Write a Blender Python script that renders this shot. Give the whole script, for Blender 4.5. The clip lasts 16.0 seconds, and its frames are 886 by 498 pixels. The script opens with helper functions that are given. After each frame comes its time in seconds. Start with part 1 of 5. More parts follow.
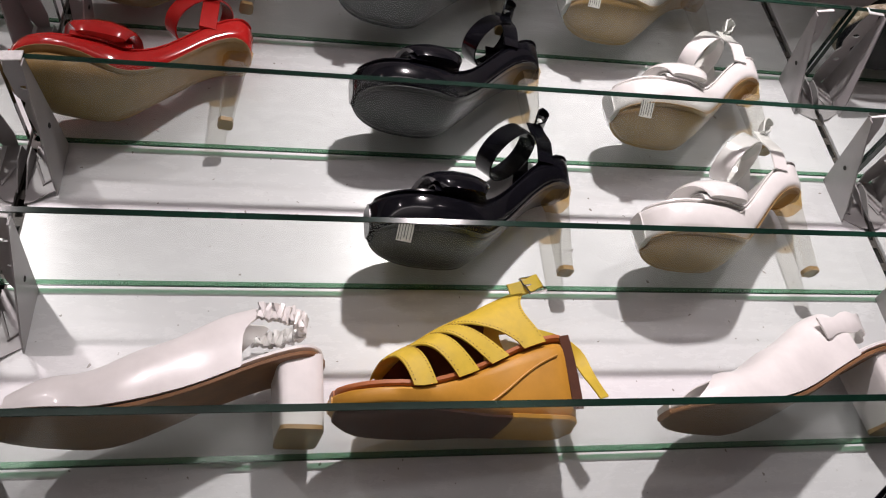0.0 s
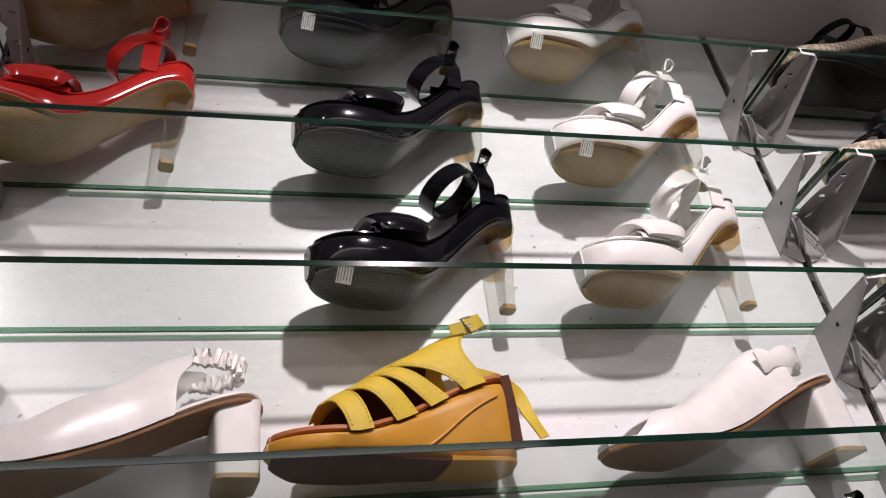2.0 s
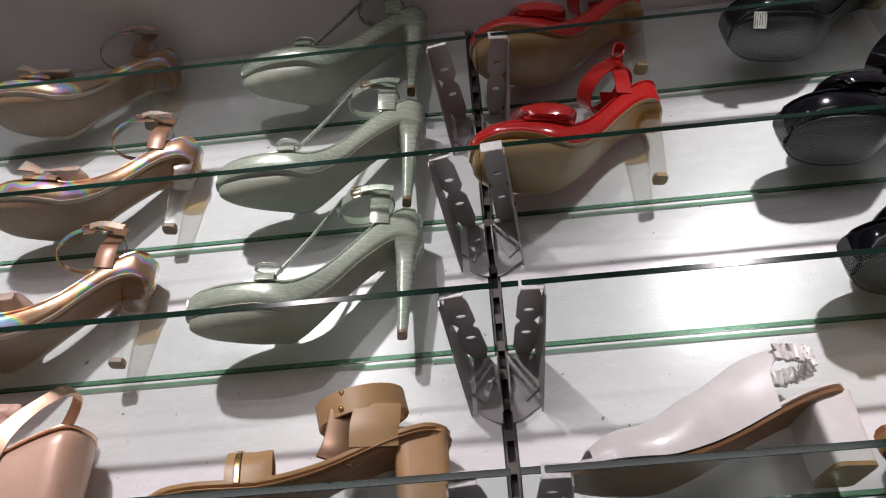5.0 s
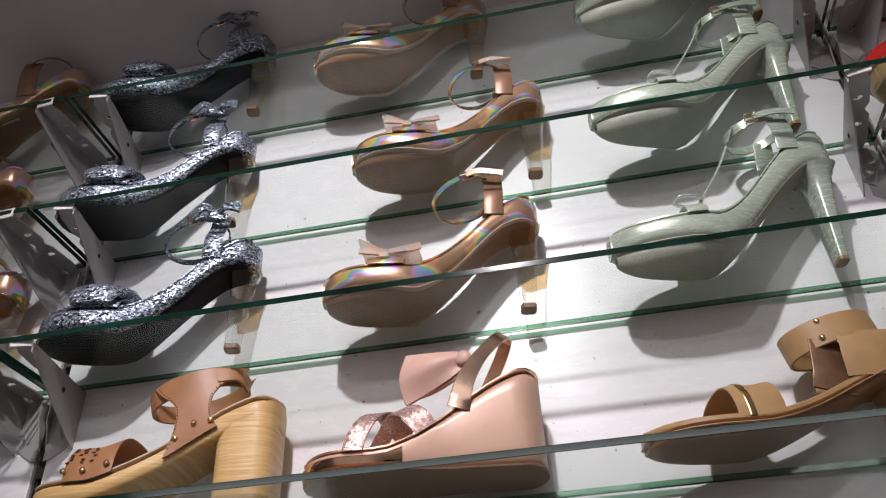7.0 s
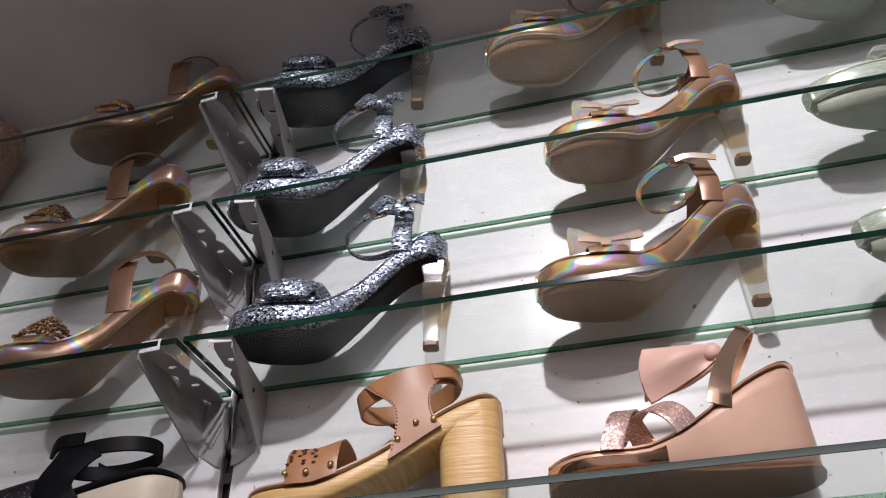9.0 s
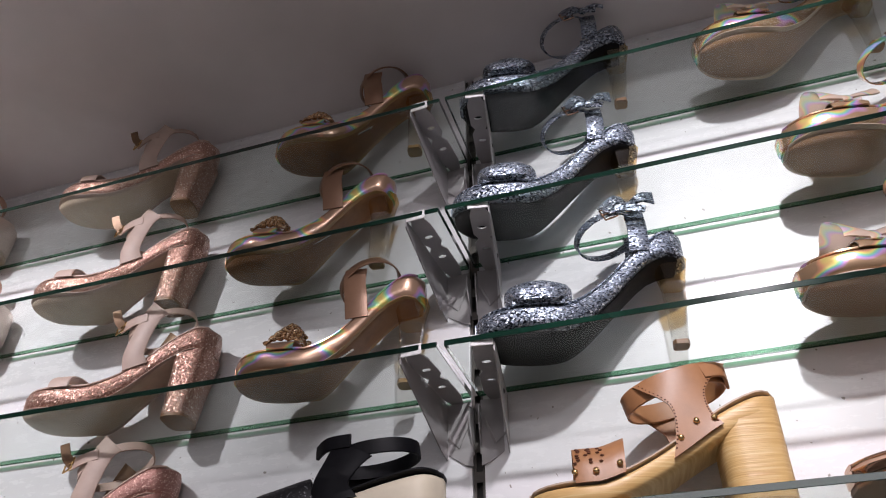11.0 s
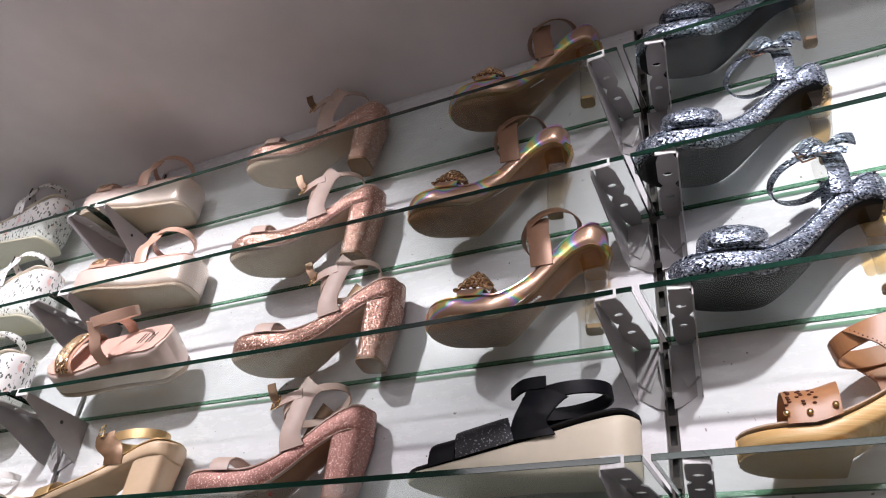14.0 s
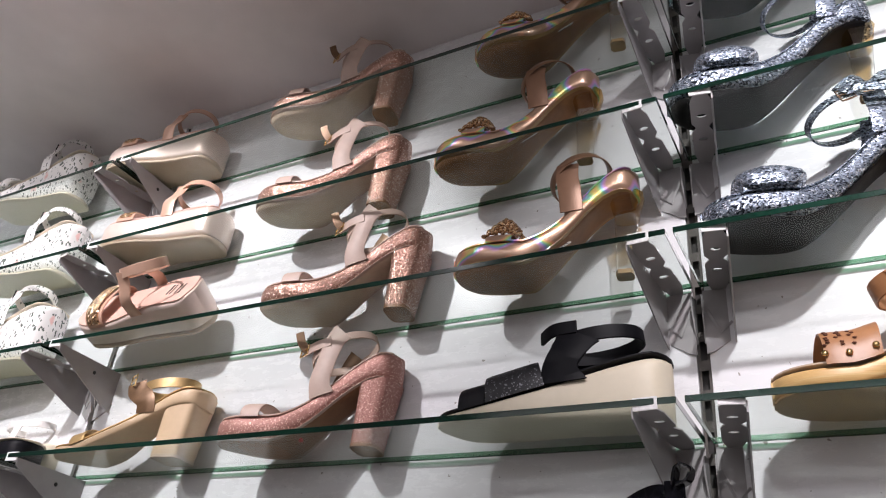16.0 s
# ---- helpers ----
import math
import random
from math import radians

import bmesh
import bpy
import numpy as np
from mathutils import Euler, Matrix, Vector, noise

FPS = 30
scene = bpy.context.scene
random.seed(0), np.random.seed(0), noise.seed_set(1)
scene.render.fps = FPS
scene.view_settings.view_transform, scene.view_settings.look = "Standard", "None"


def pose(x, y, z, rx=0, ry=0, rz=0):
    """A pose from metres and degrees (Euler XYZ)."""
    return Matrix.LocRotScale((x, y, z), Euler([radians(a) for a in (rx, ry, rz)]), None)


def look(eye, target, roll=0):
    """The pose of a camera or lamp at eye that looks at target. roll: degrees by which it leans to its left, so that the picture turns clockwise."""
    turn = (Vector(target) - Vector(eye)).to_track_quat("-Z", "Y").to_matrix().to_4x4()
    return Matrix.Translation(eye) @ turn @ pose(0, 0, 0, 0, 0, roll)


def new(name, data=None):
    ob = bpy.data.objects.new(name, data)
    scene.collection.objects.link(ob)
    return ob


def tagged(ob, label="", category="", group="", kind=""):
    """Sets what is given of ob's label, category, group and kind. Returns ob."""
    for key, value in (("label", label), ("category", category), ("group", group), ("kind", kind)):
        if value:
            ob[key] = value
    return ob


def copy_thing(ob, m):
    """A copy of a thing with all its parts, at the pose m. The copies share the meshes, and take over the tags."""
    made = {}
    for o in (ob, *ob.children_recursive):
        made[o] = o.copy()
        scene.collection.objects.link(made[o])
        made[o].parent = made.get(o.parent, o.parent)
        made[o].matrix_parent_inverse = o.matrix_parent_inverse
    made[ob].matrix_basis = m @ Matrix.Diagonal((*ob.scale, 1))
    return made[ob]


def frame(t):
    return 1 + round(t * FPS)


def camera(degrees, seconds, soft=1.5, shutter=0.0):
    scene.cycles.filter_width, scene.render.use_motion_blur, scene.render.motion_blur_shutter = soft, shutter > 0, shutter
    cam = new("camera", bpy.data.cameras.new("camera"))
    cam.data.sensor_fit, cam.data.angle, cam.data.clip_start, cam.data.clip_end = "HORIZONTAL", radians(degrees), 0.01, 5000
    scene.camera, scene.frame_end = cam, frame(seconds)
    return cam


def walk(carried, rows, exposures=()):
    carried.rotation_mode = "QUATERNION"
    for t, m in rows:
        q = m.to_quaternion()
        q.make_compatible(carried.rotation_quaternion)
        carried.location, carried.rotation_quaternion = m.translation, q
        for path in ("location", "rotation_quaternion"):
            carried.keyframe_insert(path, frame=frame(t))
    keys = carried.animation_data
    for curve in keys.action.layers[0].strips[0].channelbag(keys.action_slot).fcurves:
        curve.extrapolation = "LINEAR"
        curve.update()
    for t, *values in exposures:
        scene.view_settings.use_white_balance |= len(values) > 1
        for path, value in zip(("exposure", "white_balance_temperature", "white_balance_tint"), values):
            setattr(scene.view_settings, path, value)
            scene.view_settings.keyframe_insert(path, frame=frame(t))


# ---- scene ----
from mathutils.bvhtree import BVHTree
cam = camera(59.8, 16.0, soft=1.1)
METRES, EYE, TILT, LEAN, TURN = 1.2, 1.45, 32.36, 4.90, -10.00
ROWS = [
    (0.0, 0.0, 0.0, 0.0, 0.0, 0.0, -0.0),
    (0.5, 0.0226, 0.0068, -0.0009, -1.86, 0.3, 0.13),
    (1.0, 0.0331, 0.0061, 0.0042, -2.73, 0.72, 0.31),
    (1.5, 0.0335, 0.0014, 0.0069, -2.92, 1.49, 0.57),
    (2.0, 0.0214, -0.0026, 0.0091, -2.36, 2.14, 0.78),
    (2.5, -0.0007, -0.0073, 0.011, -0.96, 2.82, 1.24),
    (3.0, -0.0461, -0.0182, 0.0172, 1.64, 3.35, 2.02),
    (5.5, -0.2665, -0.0703, 0.0159, 16.44, 4.25, 7.32),
    (6.0, -0.3313, -0.0771, 0.0106, 17.4, 3.53, 8.16),
    (6.5, -0.4108, -0.0921, 0.0158, 18.36, 3.0, 8.94),
    (7.0, -0.4946, -0.1137, 0.0247, 19.71, 3.08, 9.47),
    (7.5, -0.5534, -0.1228, 0.0244, 20.73, 3.74, 9.64),
    (8.0, -0.5909, -0.1172, 0.0181, 21.5, 4.59, 9.64),
    (10.5, -0.7398, -0.1609, 0.0445, 24.33, 5.7, 10.47),
    (11.0, -0.773, -0.1968, 0.0553, 27.22, 5.86, 11.03),
    (11.5, -0.7895, -0.2172, 0.0652, 29.53, 5.72, 11.65),
    (12.0, -0.7988, -0.2327, 0.0662, 31.83, 6.15, 11.97),
    (12.5, -0.8052, -0.2411, 0.0668, 33.46, 6.26, 11.95),
    (13.0, -0.8098, -0.2445, 0.0628, 34.63, 6.06, 11.58),
    (13.5, -0.8131, -0.2421, 0.0563, 35.45, 5.6, 11.2),
    (14.0, -0.818, -0.2421, 0.0502, 36.35, 5.04, 10.96),
    (14.5, -0.8238, -0.2468, 0.0452, 37.44, 4.36, 10.84),
    (15.0, -0.8275, -0.245, 0.0415, 38.07, 3.73, 10.94),
    (15.5, -0.8278, -0.2445, 0.0402, 38.25, 3.1, 11.1),
    (16.0, -0.8301, -0.2408, 0.0368, 38.0, 2.59, 11.2),
]
EXPOSURE = 0.0
walk(cam, [(t, pose(0, 0, EYE, TILT, LEAN, TURN) @ pose(METRES * x, METRES * y, METRES * z, 90 + pitch, roll, yaw)) for t, x, y, z, yaw, pitch, roll in ROWS],
     exposures=[(t, EXPOSURE + e, k, tint) for t, e, k, tint in ((0.0, 0.09, 6720, 14), (1.5, 0.10, 6720, 14), (3.0, 0.02, 6650, 13), (5.5, 0.02, 6500, 12),
                                                                (8.0, 0.13, 6430, 12), (10.5, 0.20, 6350, 12), (12.5, 0.55, 6280, 12), (16.0, 0.70, 6350, 10))])

# ---- plan: the wall faces -y at WALL, glass shelves reach forward to FRONT ----
WALL, FRONT, BACK = 0.662, 0.54, 0.655
SHELF = {0: 1.433, 1: 1.663, 2: 1.831, 3: 1.999, 4: 2.173}     # glass tops
CHANNELS = [1.60, 0.68, -0.26, -1.169, -2.09, -3.01]
SOFFIT, SOFFIT_EDGE, CEILING = 2.34, 0.20, 2.66
GLASS = 0.006

# ---- world and lamps ----
world = bpy.data.worlds.new("world")
scene.world = world
world.use_nodes = True
world.node_tree.nodes["Background"].inputs[0].default_value = (0.75, 0.8, 1.0, 1)
world.node_tree.nodes["Background"].inputs[1].default_value = 0.012


def spot_lamp(x, y, z, aim, watts, size=56, radius=0.028):
    data = bpy.data.lights.new("ceiling_spot", "SPOT")
    data.energy, data.spot_size, data.spot_blend, data.shadow_soft_size = watts, radians(size), 0.85, radius
    data.color = (1.0, 0.925, 0.96)
    ob = new("ceiling_spot", data)
    ob.matrix_world = look((x, y, z), aim)
    return ob


for lx, watts in ((1.50, 32), (0.36, 84), (-0.74, 70), (-2.00, 66), (-2.92, 86)):
    spot_lamp(lx, -0.5, CEILING - 0.05, (lx, 0.66, 1.88), watts)
for lx, watts in ((1.05, 22), (-0.66, 18), (-2.35, 24)):
    spot_lamp(lx, -1.15, CEILING - 0.05, (lx, 0.66, 1.85), watts)
# Unseen area light, added as soft fill from behind the viewpoint.
area = bpy.data.lights.new("unseen_fill_panel", "AREA")
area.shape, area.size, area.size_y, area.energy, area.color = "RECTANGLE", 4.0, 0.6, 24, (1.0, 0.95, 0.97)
new("unseen_fill_panel", area).matrix_world = pose(-0.7, -2.4, CEILING - 0.03, 0, 0, 0)


# ---- materials ----
def nodes_of(name):
    m = bpy.data.materials.new(name)
    m.use_nodes = True
    nt = m.node_tree
    return m, nt, nt.nodes["Principled BSDF"]


def noise_node(nt, scale, detail=3.0, rough=0.55, stretch=None):
    tc = nt.nodes.new("ShaderNodeTexCoord")
    n = nt.nodes.new("ShaderNodeTexNoise")
    n.inputs["Scale"].default_value, n.inputs["Detail"].default_value, n.inputs["Roughness"].default_value = scale, detail, rough
    if stretch:
        mp = nt.nodes.new("ShaderNodeMapping")
        mp.inputs["Scale"].default_value = stretch
        nt.links.new(tc.outputs["Object"], mp.inputs[0])
        nt.links.new(mp.outputs[0], n.inputs["Vector"])
    else:
        nt.links.new(tc.outputs["Object"], n.inputs["Vector"])
    return n


def ramp_node(nt, src, stops):
    r = nt.nodes.new("ShaderNodeValToRGB")
    e = r.color_ramp.elements
    while len(e) < len(stops):
        e.new(0.5)
    for el, (p, c) in zip(e, stops):
        el.position, el.color = p, (*c, 1)
    nt.links.new(src, r.inputs[0])
    return r


def surface(name, color, rough=0.5, metal=0.0, vary=0.12, scale=60.0, bump=0.0, bump_scale=600.0, coat=0.0, spec=0.5, stretch=None):
    """A plain material with broad tone variation, fine relief and uneven gloss."""
    m, nt, b = nodes_of(name)
    n = noise_node(nt, scale, 4.0, 0.6, stretch)
    lo = tuple(c * (1 - vary) for c in color)
    hi = tuple(min(1, c * (1 + vary)) for c in color)
    nt.links.new(ramp_node(nt, n.outputs["Fac"], [(0.3, lo), (0.7, hi)]).outputs[0], b.inputs["Base Color"])
    mr = nt.nodes.new("ShaderNodeMapRange")
    mr.inputs["To Min"].default_value, mr.inputs["To Max"].default_value = rough * 0.8, min(1, rough * 1.25)
    nt.links.new(n.outputs["Fac"], mr.inputs["Value"])
    nt.links.new(mr.outputs[0], b.inputs["Roughness"])
    b.inputs["Metallic"].default_value, b.inputs["Coat Weight"].default_value = metal, coat
    b.inputs["Coat Roughness"].default_value = 0.05
    b.inputs["Specular IOR Level"].default_value = spec
    if bump:
        f = noise_node(nt, bump_scale, 3.0, 0.6, stretch)
        bp = nt.nodes.new("ShaderNodeBump")
        bp.inputs["Strength"].default_value, bp.inputs["Distance"].default_value = bump, 0.001
        nt.links.new(f.outputs["Fac"], bp.inputs["Height"])
        nt.links.new(bp.outputs[0], b.inputs["Normal"])
    return m


def glitter(name, dark, mid, light, scale=700.0, metal=0.85, rough=0.28, stretch=(1, 1, 1), tilt=1.0):
    """Flakes: every cell has its own tone and its own slant."""
    m, nt, b = nodes_of(name)
    tc = nt.nodes.new("ShaderNodeTexCoord")
    mp = nt.nodes.new("ShaderNodeMapping")
    mp.inputs["Scale"].default_value = stretch
    v = nt.nodes.new("ShaderNodeTexVoronoi")
    v.inputs["Scale"].default_value = scale
    nt.links.new(tc.outputs["Object"], mp.inputs[0])
    nt.links.new(mp.outputs[0], v.inputs["Vector"])
    sep = nt.nodes.new("ShaderNodeSeparateColor")
    nt.links.new(v.outputs["Color"], sep.inputs[0])
    r = ramp_node(nt, sep.outputs[0], [(0.0, dark), (0.3, dark), (0.45, mid), (0.88, mid), (0.95, light)])
    nt.links.new(r.outputs[0], b.inputs["Base Color"])
    geo = nt.nodes.new("ShaderNodeNewGeometry")
    sub = nt.nodes.new("ShaderNodeVectorMath")
    sub.operation = "SUBTRACT"
    sub.inputs[1].default_value = (0.5, 0.5, 0.5)
    mul = nt.nodes.new("ShaderNodeVectorMath")
    mul.operation = "SCALE"
    mul.inputs["Scale"].default_value = tilt
    add = nt.nodes.new("ShaderNodeVectorMath")
    nor = nt.nodes.new("ShaderNodeVectorMath")
    nor.operation = "NORMALIZE"
    nt.links.new(v.outputs["Color"], sub.inputs[0])
    nt.links.new(sub.outputs[0], mul.inputs[0])
    nt.links.new(mul.outputs[0], add.inputs[0])
    nt.links.new(geo.outputs["Normal"], add.inputs[1])
    nt.links.new(add.outputs[0], nor.inputs[0])
    nt.links.new(nor.outputs[0], b.inputs["Normal"])
    b.inputs["Metallic"].default_value, b.inputs["Roughness"].default_value = metal, rough
    return m


def holographic(name, base, strength=0.55, scale=9.0, rough=0.2):
    """Metallic foil with a printed diffraction film: broad soft rainbow bands on a gold ground."""
    m, nt, b = nodes_of(name)
    n = noise_node(nt, scale, 1.0, 0.4, (1.0, 1.0, 1.6))
    mul = nt.nodes.new("ShaderNodeMath")
    mul.operation = "MULTIPLY"
    mul.inputs[1].default_value = 3.2
    fr = nt.nodes.new("ShaderNodeMath")
    fr.operation = "FRACT"
    nt.links.new(n.outputs["Fac"], mul.inputs[0])
    nt.links.new(mul.outputs[0], fr.inputs[0])
    g = tuple(base)
    k = strength
    mix = lambda c: tuple(a * (1 - k) + q * k for a, q in zip(g, c))
    r = ramp_node(nt, fr.outputs[0], [(0.0, g), (0.34, g), (0.46, mix((0.95, 0.42, 0.25))), (0.54, mix((0.9, 0.85, 0.2))), (0.62, mix((0.2, 0.85, 0.45))),
                                      (0.7, mix((0.25, 0.5, 0.95))), (0.78, mix((0.7, 0.35, 0.85))), (0.9, g)])
    nt.links.new(r.outputs[0], b.inputs["Base Color"])
    b.inputs["Metallic"].default_value, b.inputs["Roughness"].default_value = 0.5, rough
    b.inputs["Coat Weight"].default_value, b.inputs["Coat Roughness"].default_value = 0.6, 0.06
    f = noise_node(nt, 140, 2.0)
    bp = nt.nodes.new("ShaderNodeBump")
    bp.inputs["Strength"].default_value, bp.inputs["Distance"].default_value = 0.12, 0.002
    nt.links.new(f.outputs["Fac"], bp.inputs["Height"])
    nt.links.new(bp.outputs[0], b.inputs["Normal"])
    return m


def clear_material(name, tint, gloss_rough=0.03, least=0.02, most=0.5):
    """A thin clear sheet: tinted light passes straight on, gloss by angle."""
    m, nt, b = nodes_of(name)
    nt.nodes.remove(b)
    out = nt.nodes["Material Output"]
    tr = nt.nodes.new("ShaderNodeBsdfTransparent")
    tr.inputs[0].default_value = (*tint, 1)
    gl = nt.nodes.new("ShaderNodeBsdfGlossy")
    gl.inputs["Roughness"].default_value = gloss_rough
    lw = nt.nodes.new("ShaderNodeLayerWeight")
    lw.inputs["Blend"].default_value = 0.5
    pw = nt.nodes.new("ShaderNodeMath")
    pw.operation = "POWER"
    pw.inputs[1].default_value = 5.5
    fr = nt.nodes.new("ShaderNodeMapRange")
    fr.inputs["To Min"].default_value, fr.inputs["To Max"].default_value = least, most
    nt.links.new(lw.outputs["Facing"], pw.inputs[0])
    nt.links.new(pw.outputs[0], fr.inputs["Value"])
    mx = nt.nodes.new("ShaderNodeMixShader")
    nt.links.new(fr.outputs[0], mx.inputs[0])
    nt.links.new(tr.outputs[0], mx.inputs[1])
    nt.links.new(gl.outputs[0], mx.inputs[2])
    nt.links.new(mx.outputs[0], out.inputs["Surface"])
    return m


def floral_material(name):
    m, nt, b = nodes_of(name)
    tc = nt.nodes.new("ShaderNodeTexCoord")
    mp = nt.nodes.new("ShaderNodeMapping")
    mp.inputs["Scale"].default_value, mp.inputs["Rotation"].default_value = (1, 1, 0.42), (0.4, 0.6, 0.3)
    wob = noise_node(nt, 70, 2.0)
    mixv = nt.nodes.new("ShaderNodeMix")
    mixv.data_type = "RGBA"
    mixv.inputs["Factor"].default_value = 0.012
    nt.links.new(tc.outputs["Object"], mp.inputs[0])
    nt.links.new(mp.outputs[0], mixv.inputs["A"])
    nt.links.new(wob.outputs["Color"], mixv.inputs["B"])
    v = nt.nodes.new("ShaderNodeTexVoronoi")
    v.inputs["Scale"].default_value = 190
    nt.links.new(mixv.outputs["Result"], v.inputs["Vector"])
    leaf = ramp_node(nt, v.outputs["Distance"], [(0.0, (0, 0, 0)), (0.29, (0, 0, 0)), (0.33, (1, 1, 1))])
    big = nt.nodes.new("ShaderNodeTexVoronoi")
    big.inputs["Scale"].default_value = 30
    nt.links.new(mixv.outputs["Result"], big.inputs["Vector"])
    rose = ramp_node(nt, big.outputs["Distance"], [(0.0, (0.78, 0.40, 0.36)), (0.12, (0.85, 0.62, 0.57)), (0.17, (0.85, 0.83, 0.8))])
    dark = nt.nodes.new("ShaderNodeMix")
    dark.data_type = "RGBA"
    dark.inputs["A"].default_value = (0.09, 0.11, 0.09, 1)
    nt.links.new(leaf.outputs[0], dark.inputs["Factor"])
    nt.links.new(rose.outputs[0], dark.inputs["B"])
    nt.links.new(dark.outputs["Result"], b.inputs["Base Color"])
    b.inputs["Roughness"].default_value = 0.5
    return m


def wood_heel_material(name):
    m, nt, b = nodes_of(name)
    n = noise_node(nt, 34, 3.0, 0.6, (0.5, 0.5, 15.0))
    wv = noise_node(nt, 60, 2.0, 0.5, (0.3, 0.3, 8.0))
    nt.links.new(ramp_node(nt, n.outputs["Fac"], [(0.3, (0.56, 0.33, 0.12)), (0.55, (0.68, 0.45, 0.19)), (0.7, (0.76, 0.56, 0.28))]).outputs[0], b.inputs["Base Color"])
    bp = nt.nodes.new("ShaderNodeBump")
    bp.inputs["Strength"].default_value, bp.inputs["Distance"].default_value = 0.25, 0.0015
    nt.links.new(wv.outputs["Fac"], bp.inputs["Height"])
    nt.links.new(bp.outputs[0], b.inputs["Normal"])
    b.inputs["Roughness"].default_value = 0.42
    return m


def braid_material(name):
    m, nt, b = nodes_of(name)
    tc = nt.nodes.new("ShaderNodeTexCoord")
    mp = nt.nodes.new("ShaderNodeMapping")
    mp.inputs["Rotation"].default_value = (0, radians(45), 0)
    w = nt.nodes.new("ShaderNodeTexChecker")
    w.inputs["Scale"].default_value = 150
    w.inputs["Color1"].default_value, w.inputs["Color2"].default_value = (0.62, 0.54, 0.42, 1), (0.36, 0.29, 0.2, 1)
    nt.links.new(tc.outputs["Object"], mp.inputs[0])
    nt.links.new(mp.outputs[0], w.inputs["Vector"])
    nt.links.new(w.outputs["Color"], b.inputs["Base Color"])
    f = noise_node(nt, 500, 3.0)
    bp = nt.nodes.new("ShaderNodeBump")
    bp.inputs["Strength"].default_value, bp.inputs["Distance"].default_value = 0.6, 0.001
    nt.links.new(f.outputs["Fac"], bp.inputs["Height"])
    nt.links.new(bp.outputs[0], b.inputs["Normal"])
    b.inputs["Roughness"].default_value = 0.85
    return m


def laminate_material(name):
    """White laminate: faint streaks, scuffs and dark specks under a semi-gloss finish."""
    m, nt, b = nodes_of(name)
    n = noise_node(nt, 5, 5.0, 0.6)
    tone = ramp_node(nt, n.outputs["Fac"], [(0.25, (0.70, 0.70, 0.715)), (0.7, (0.80, 0.80, 0.81))])
    sp = noise_node(nt, 130, 2.0, 0.5)
    speck = ramp_node(nt, sp.outputs["Fac"], [(0.0, (1, 1, 1)), (0.715, (1, 1, 1)), (0.735, (0.4, 0.37, 0.34))])
    mx = nt.nodes.new("ShaderNodeMix")
    mx.data_type, mx.blend_type = "RGBA", "MULTIPLY"
    mx.inputs["Factor"].default_value = 1.0
    nt.links.new(tone.outputs[0], mx.inputs["A"])
    nt.links.new(speck.outputs[0], mx.inputs["B"])
    nt.links.new(mx.outputs["Result"], b.inputs["Base Color"])
    r = noise_node(nt, 40, 4.0, 0.7, (1.0, 1.0, 3.0))
    mr = nt.nodes.new("ShaderNodeMapRange")
    mr.inputs["To Min"].default_value, mr.inputs["To Max"].default_value = 0.17, 0.36
    nt.links.new(r.outputs["Fac"], mr.inputs["Value"])
    nt.links.new(mr.outputs[0], b.inputs["Roughness"])
    bp = nt.nodes.new("ShaderNodeBump")
    bp.inputs["Strength"].default_value, bp.inputs["Distance"].default_value = 0.06, 0.002
    nt.links.new(r.outputs["Fac"], bp.inputs["Height"])
    nt.links.new(bp.outputs[0], b.inputs["Normal"])
    return m


LAMINATE = laminate_material("white_laminate")
PLASTER = surface("taupe_plaster", (0.84, 0.80, 0.80), 0.75, vary=0.1, scale=3, bump=0.05, bump_scale=200)
ROOM = surface("room_paint", (0.34, 0.32, 0.315), 0.8, vary=0.06, scale=3)
# Paler than ROOM so the unseen south wall bounces fill onto the shelves.
PALE_BOUNCE = surface("pale_bounce_paint", (0.60, 0.575, 0.58), 0.7, vary=0.05, scale=3)
FLOORING = surface("floor_tile", (0.50, 0.465, 0.44), 0.35, vary=0.15, scale=4)
# White enamel greyed: the shade on the bracket plates is in this colour.
ENAMEL_SHADED = surface("shaded_white_enamel", (0.36, 0.345, 0.345), 0.34, vary=0.06, scale=40, bump=0.05, bump_scale=300)
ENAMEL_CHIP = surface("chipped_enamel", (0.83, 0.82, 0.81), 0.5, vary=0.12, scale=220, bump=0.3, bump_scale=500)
STEEL = surface("bare_steel", (0.075, 0.066, 0.058), 0.55, metal=0.2, vary=0.25, scale=120)
DARK = surface("dark_gap", (0.025, 0.022, 0.02), 0.7, vary=0.3, scale=80)
PANE = clear_material("shelf_glass", (0.89, 0.925, 0.905), 0.02)
EDGE = surface("glass_edge", (0.004, 0.022, 0.014), 0.10, vary=0.7, scale=9, coat=0.35, spec=0.45)
EDGE_BACK = clear_material("glass_back_edge", (0.42, 0.62, 0.49), 0.08, 0.05, 0.6)
# Arris strip darkened to paint in the shadow line between glass and wall.
ARRIS_GAP = surface("glass_arris_gap_shade", (0.012, 0.05, 0.03), 0.2, vary=0.5, scale=9)
RED = surface("red_patent", (0.55, 0.02, 0.018), 0.14, vary=0.1, scale=40, coat=0.8)
BLACK = surface("black_patent", (0.004, 0.004, 0.006), 0.12, vary=0.3, scale=40, coat=0.45, spec=0.2)
WHITE = surface("white_patent", (0.80, 0.785, 0.76), 0.24, vary=0.04, scale=60, coat=0.4)
WHITE_SOFT = surface("white_leather", (0.79, 0.765, 0.745), 0.33, vary=0.05, scale=50, bump=0.05, bump_scale=900, coat=0.2)
TAN_SOLE = surface("tan_sole", (0.38, 0.235, 0.095), 0.3, vary=0.15, scale=50, coat=0.15)
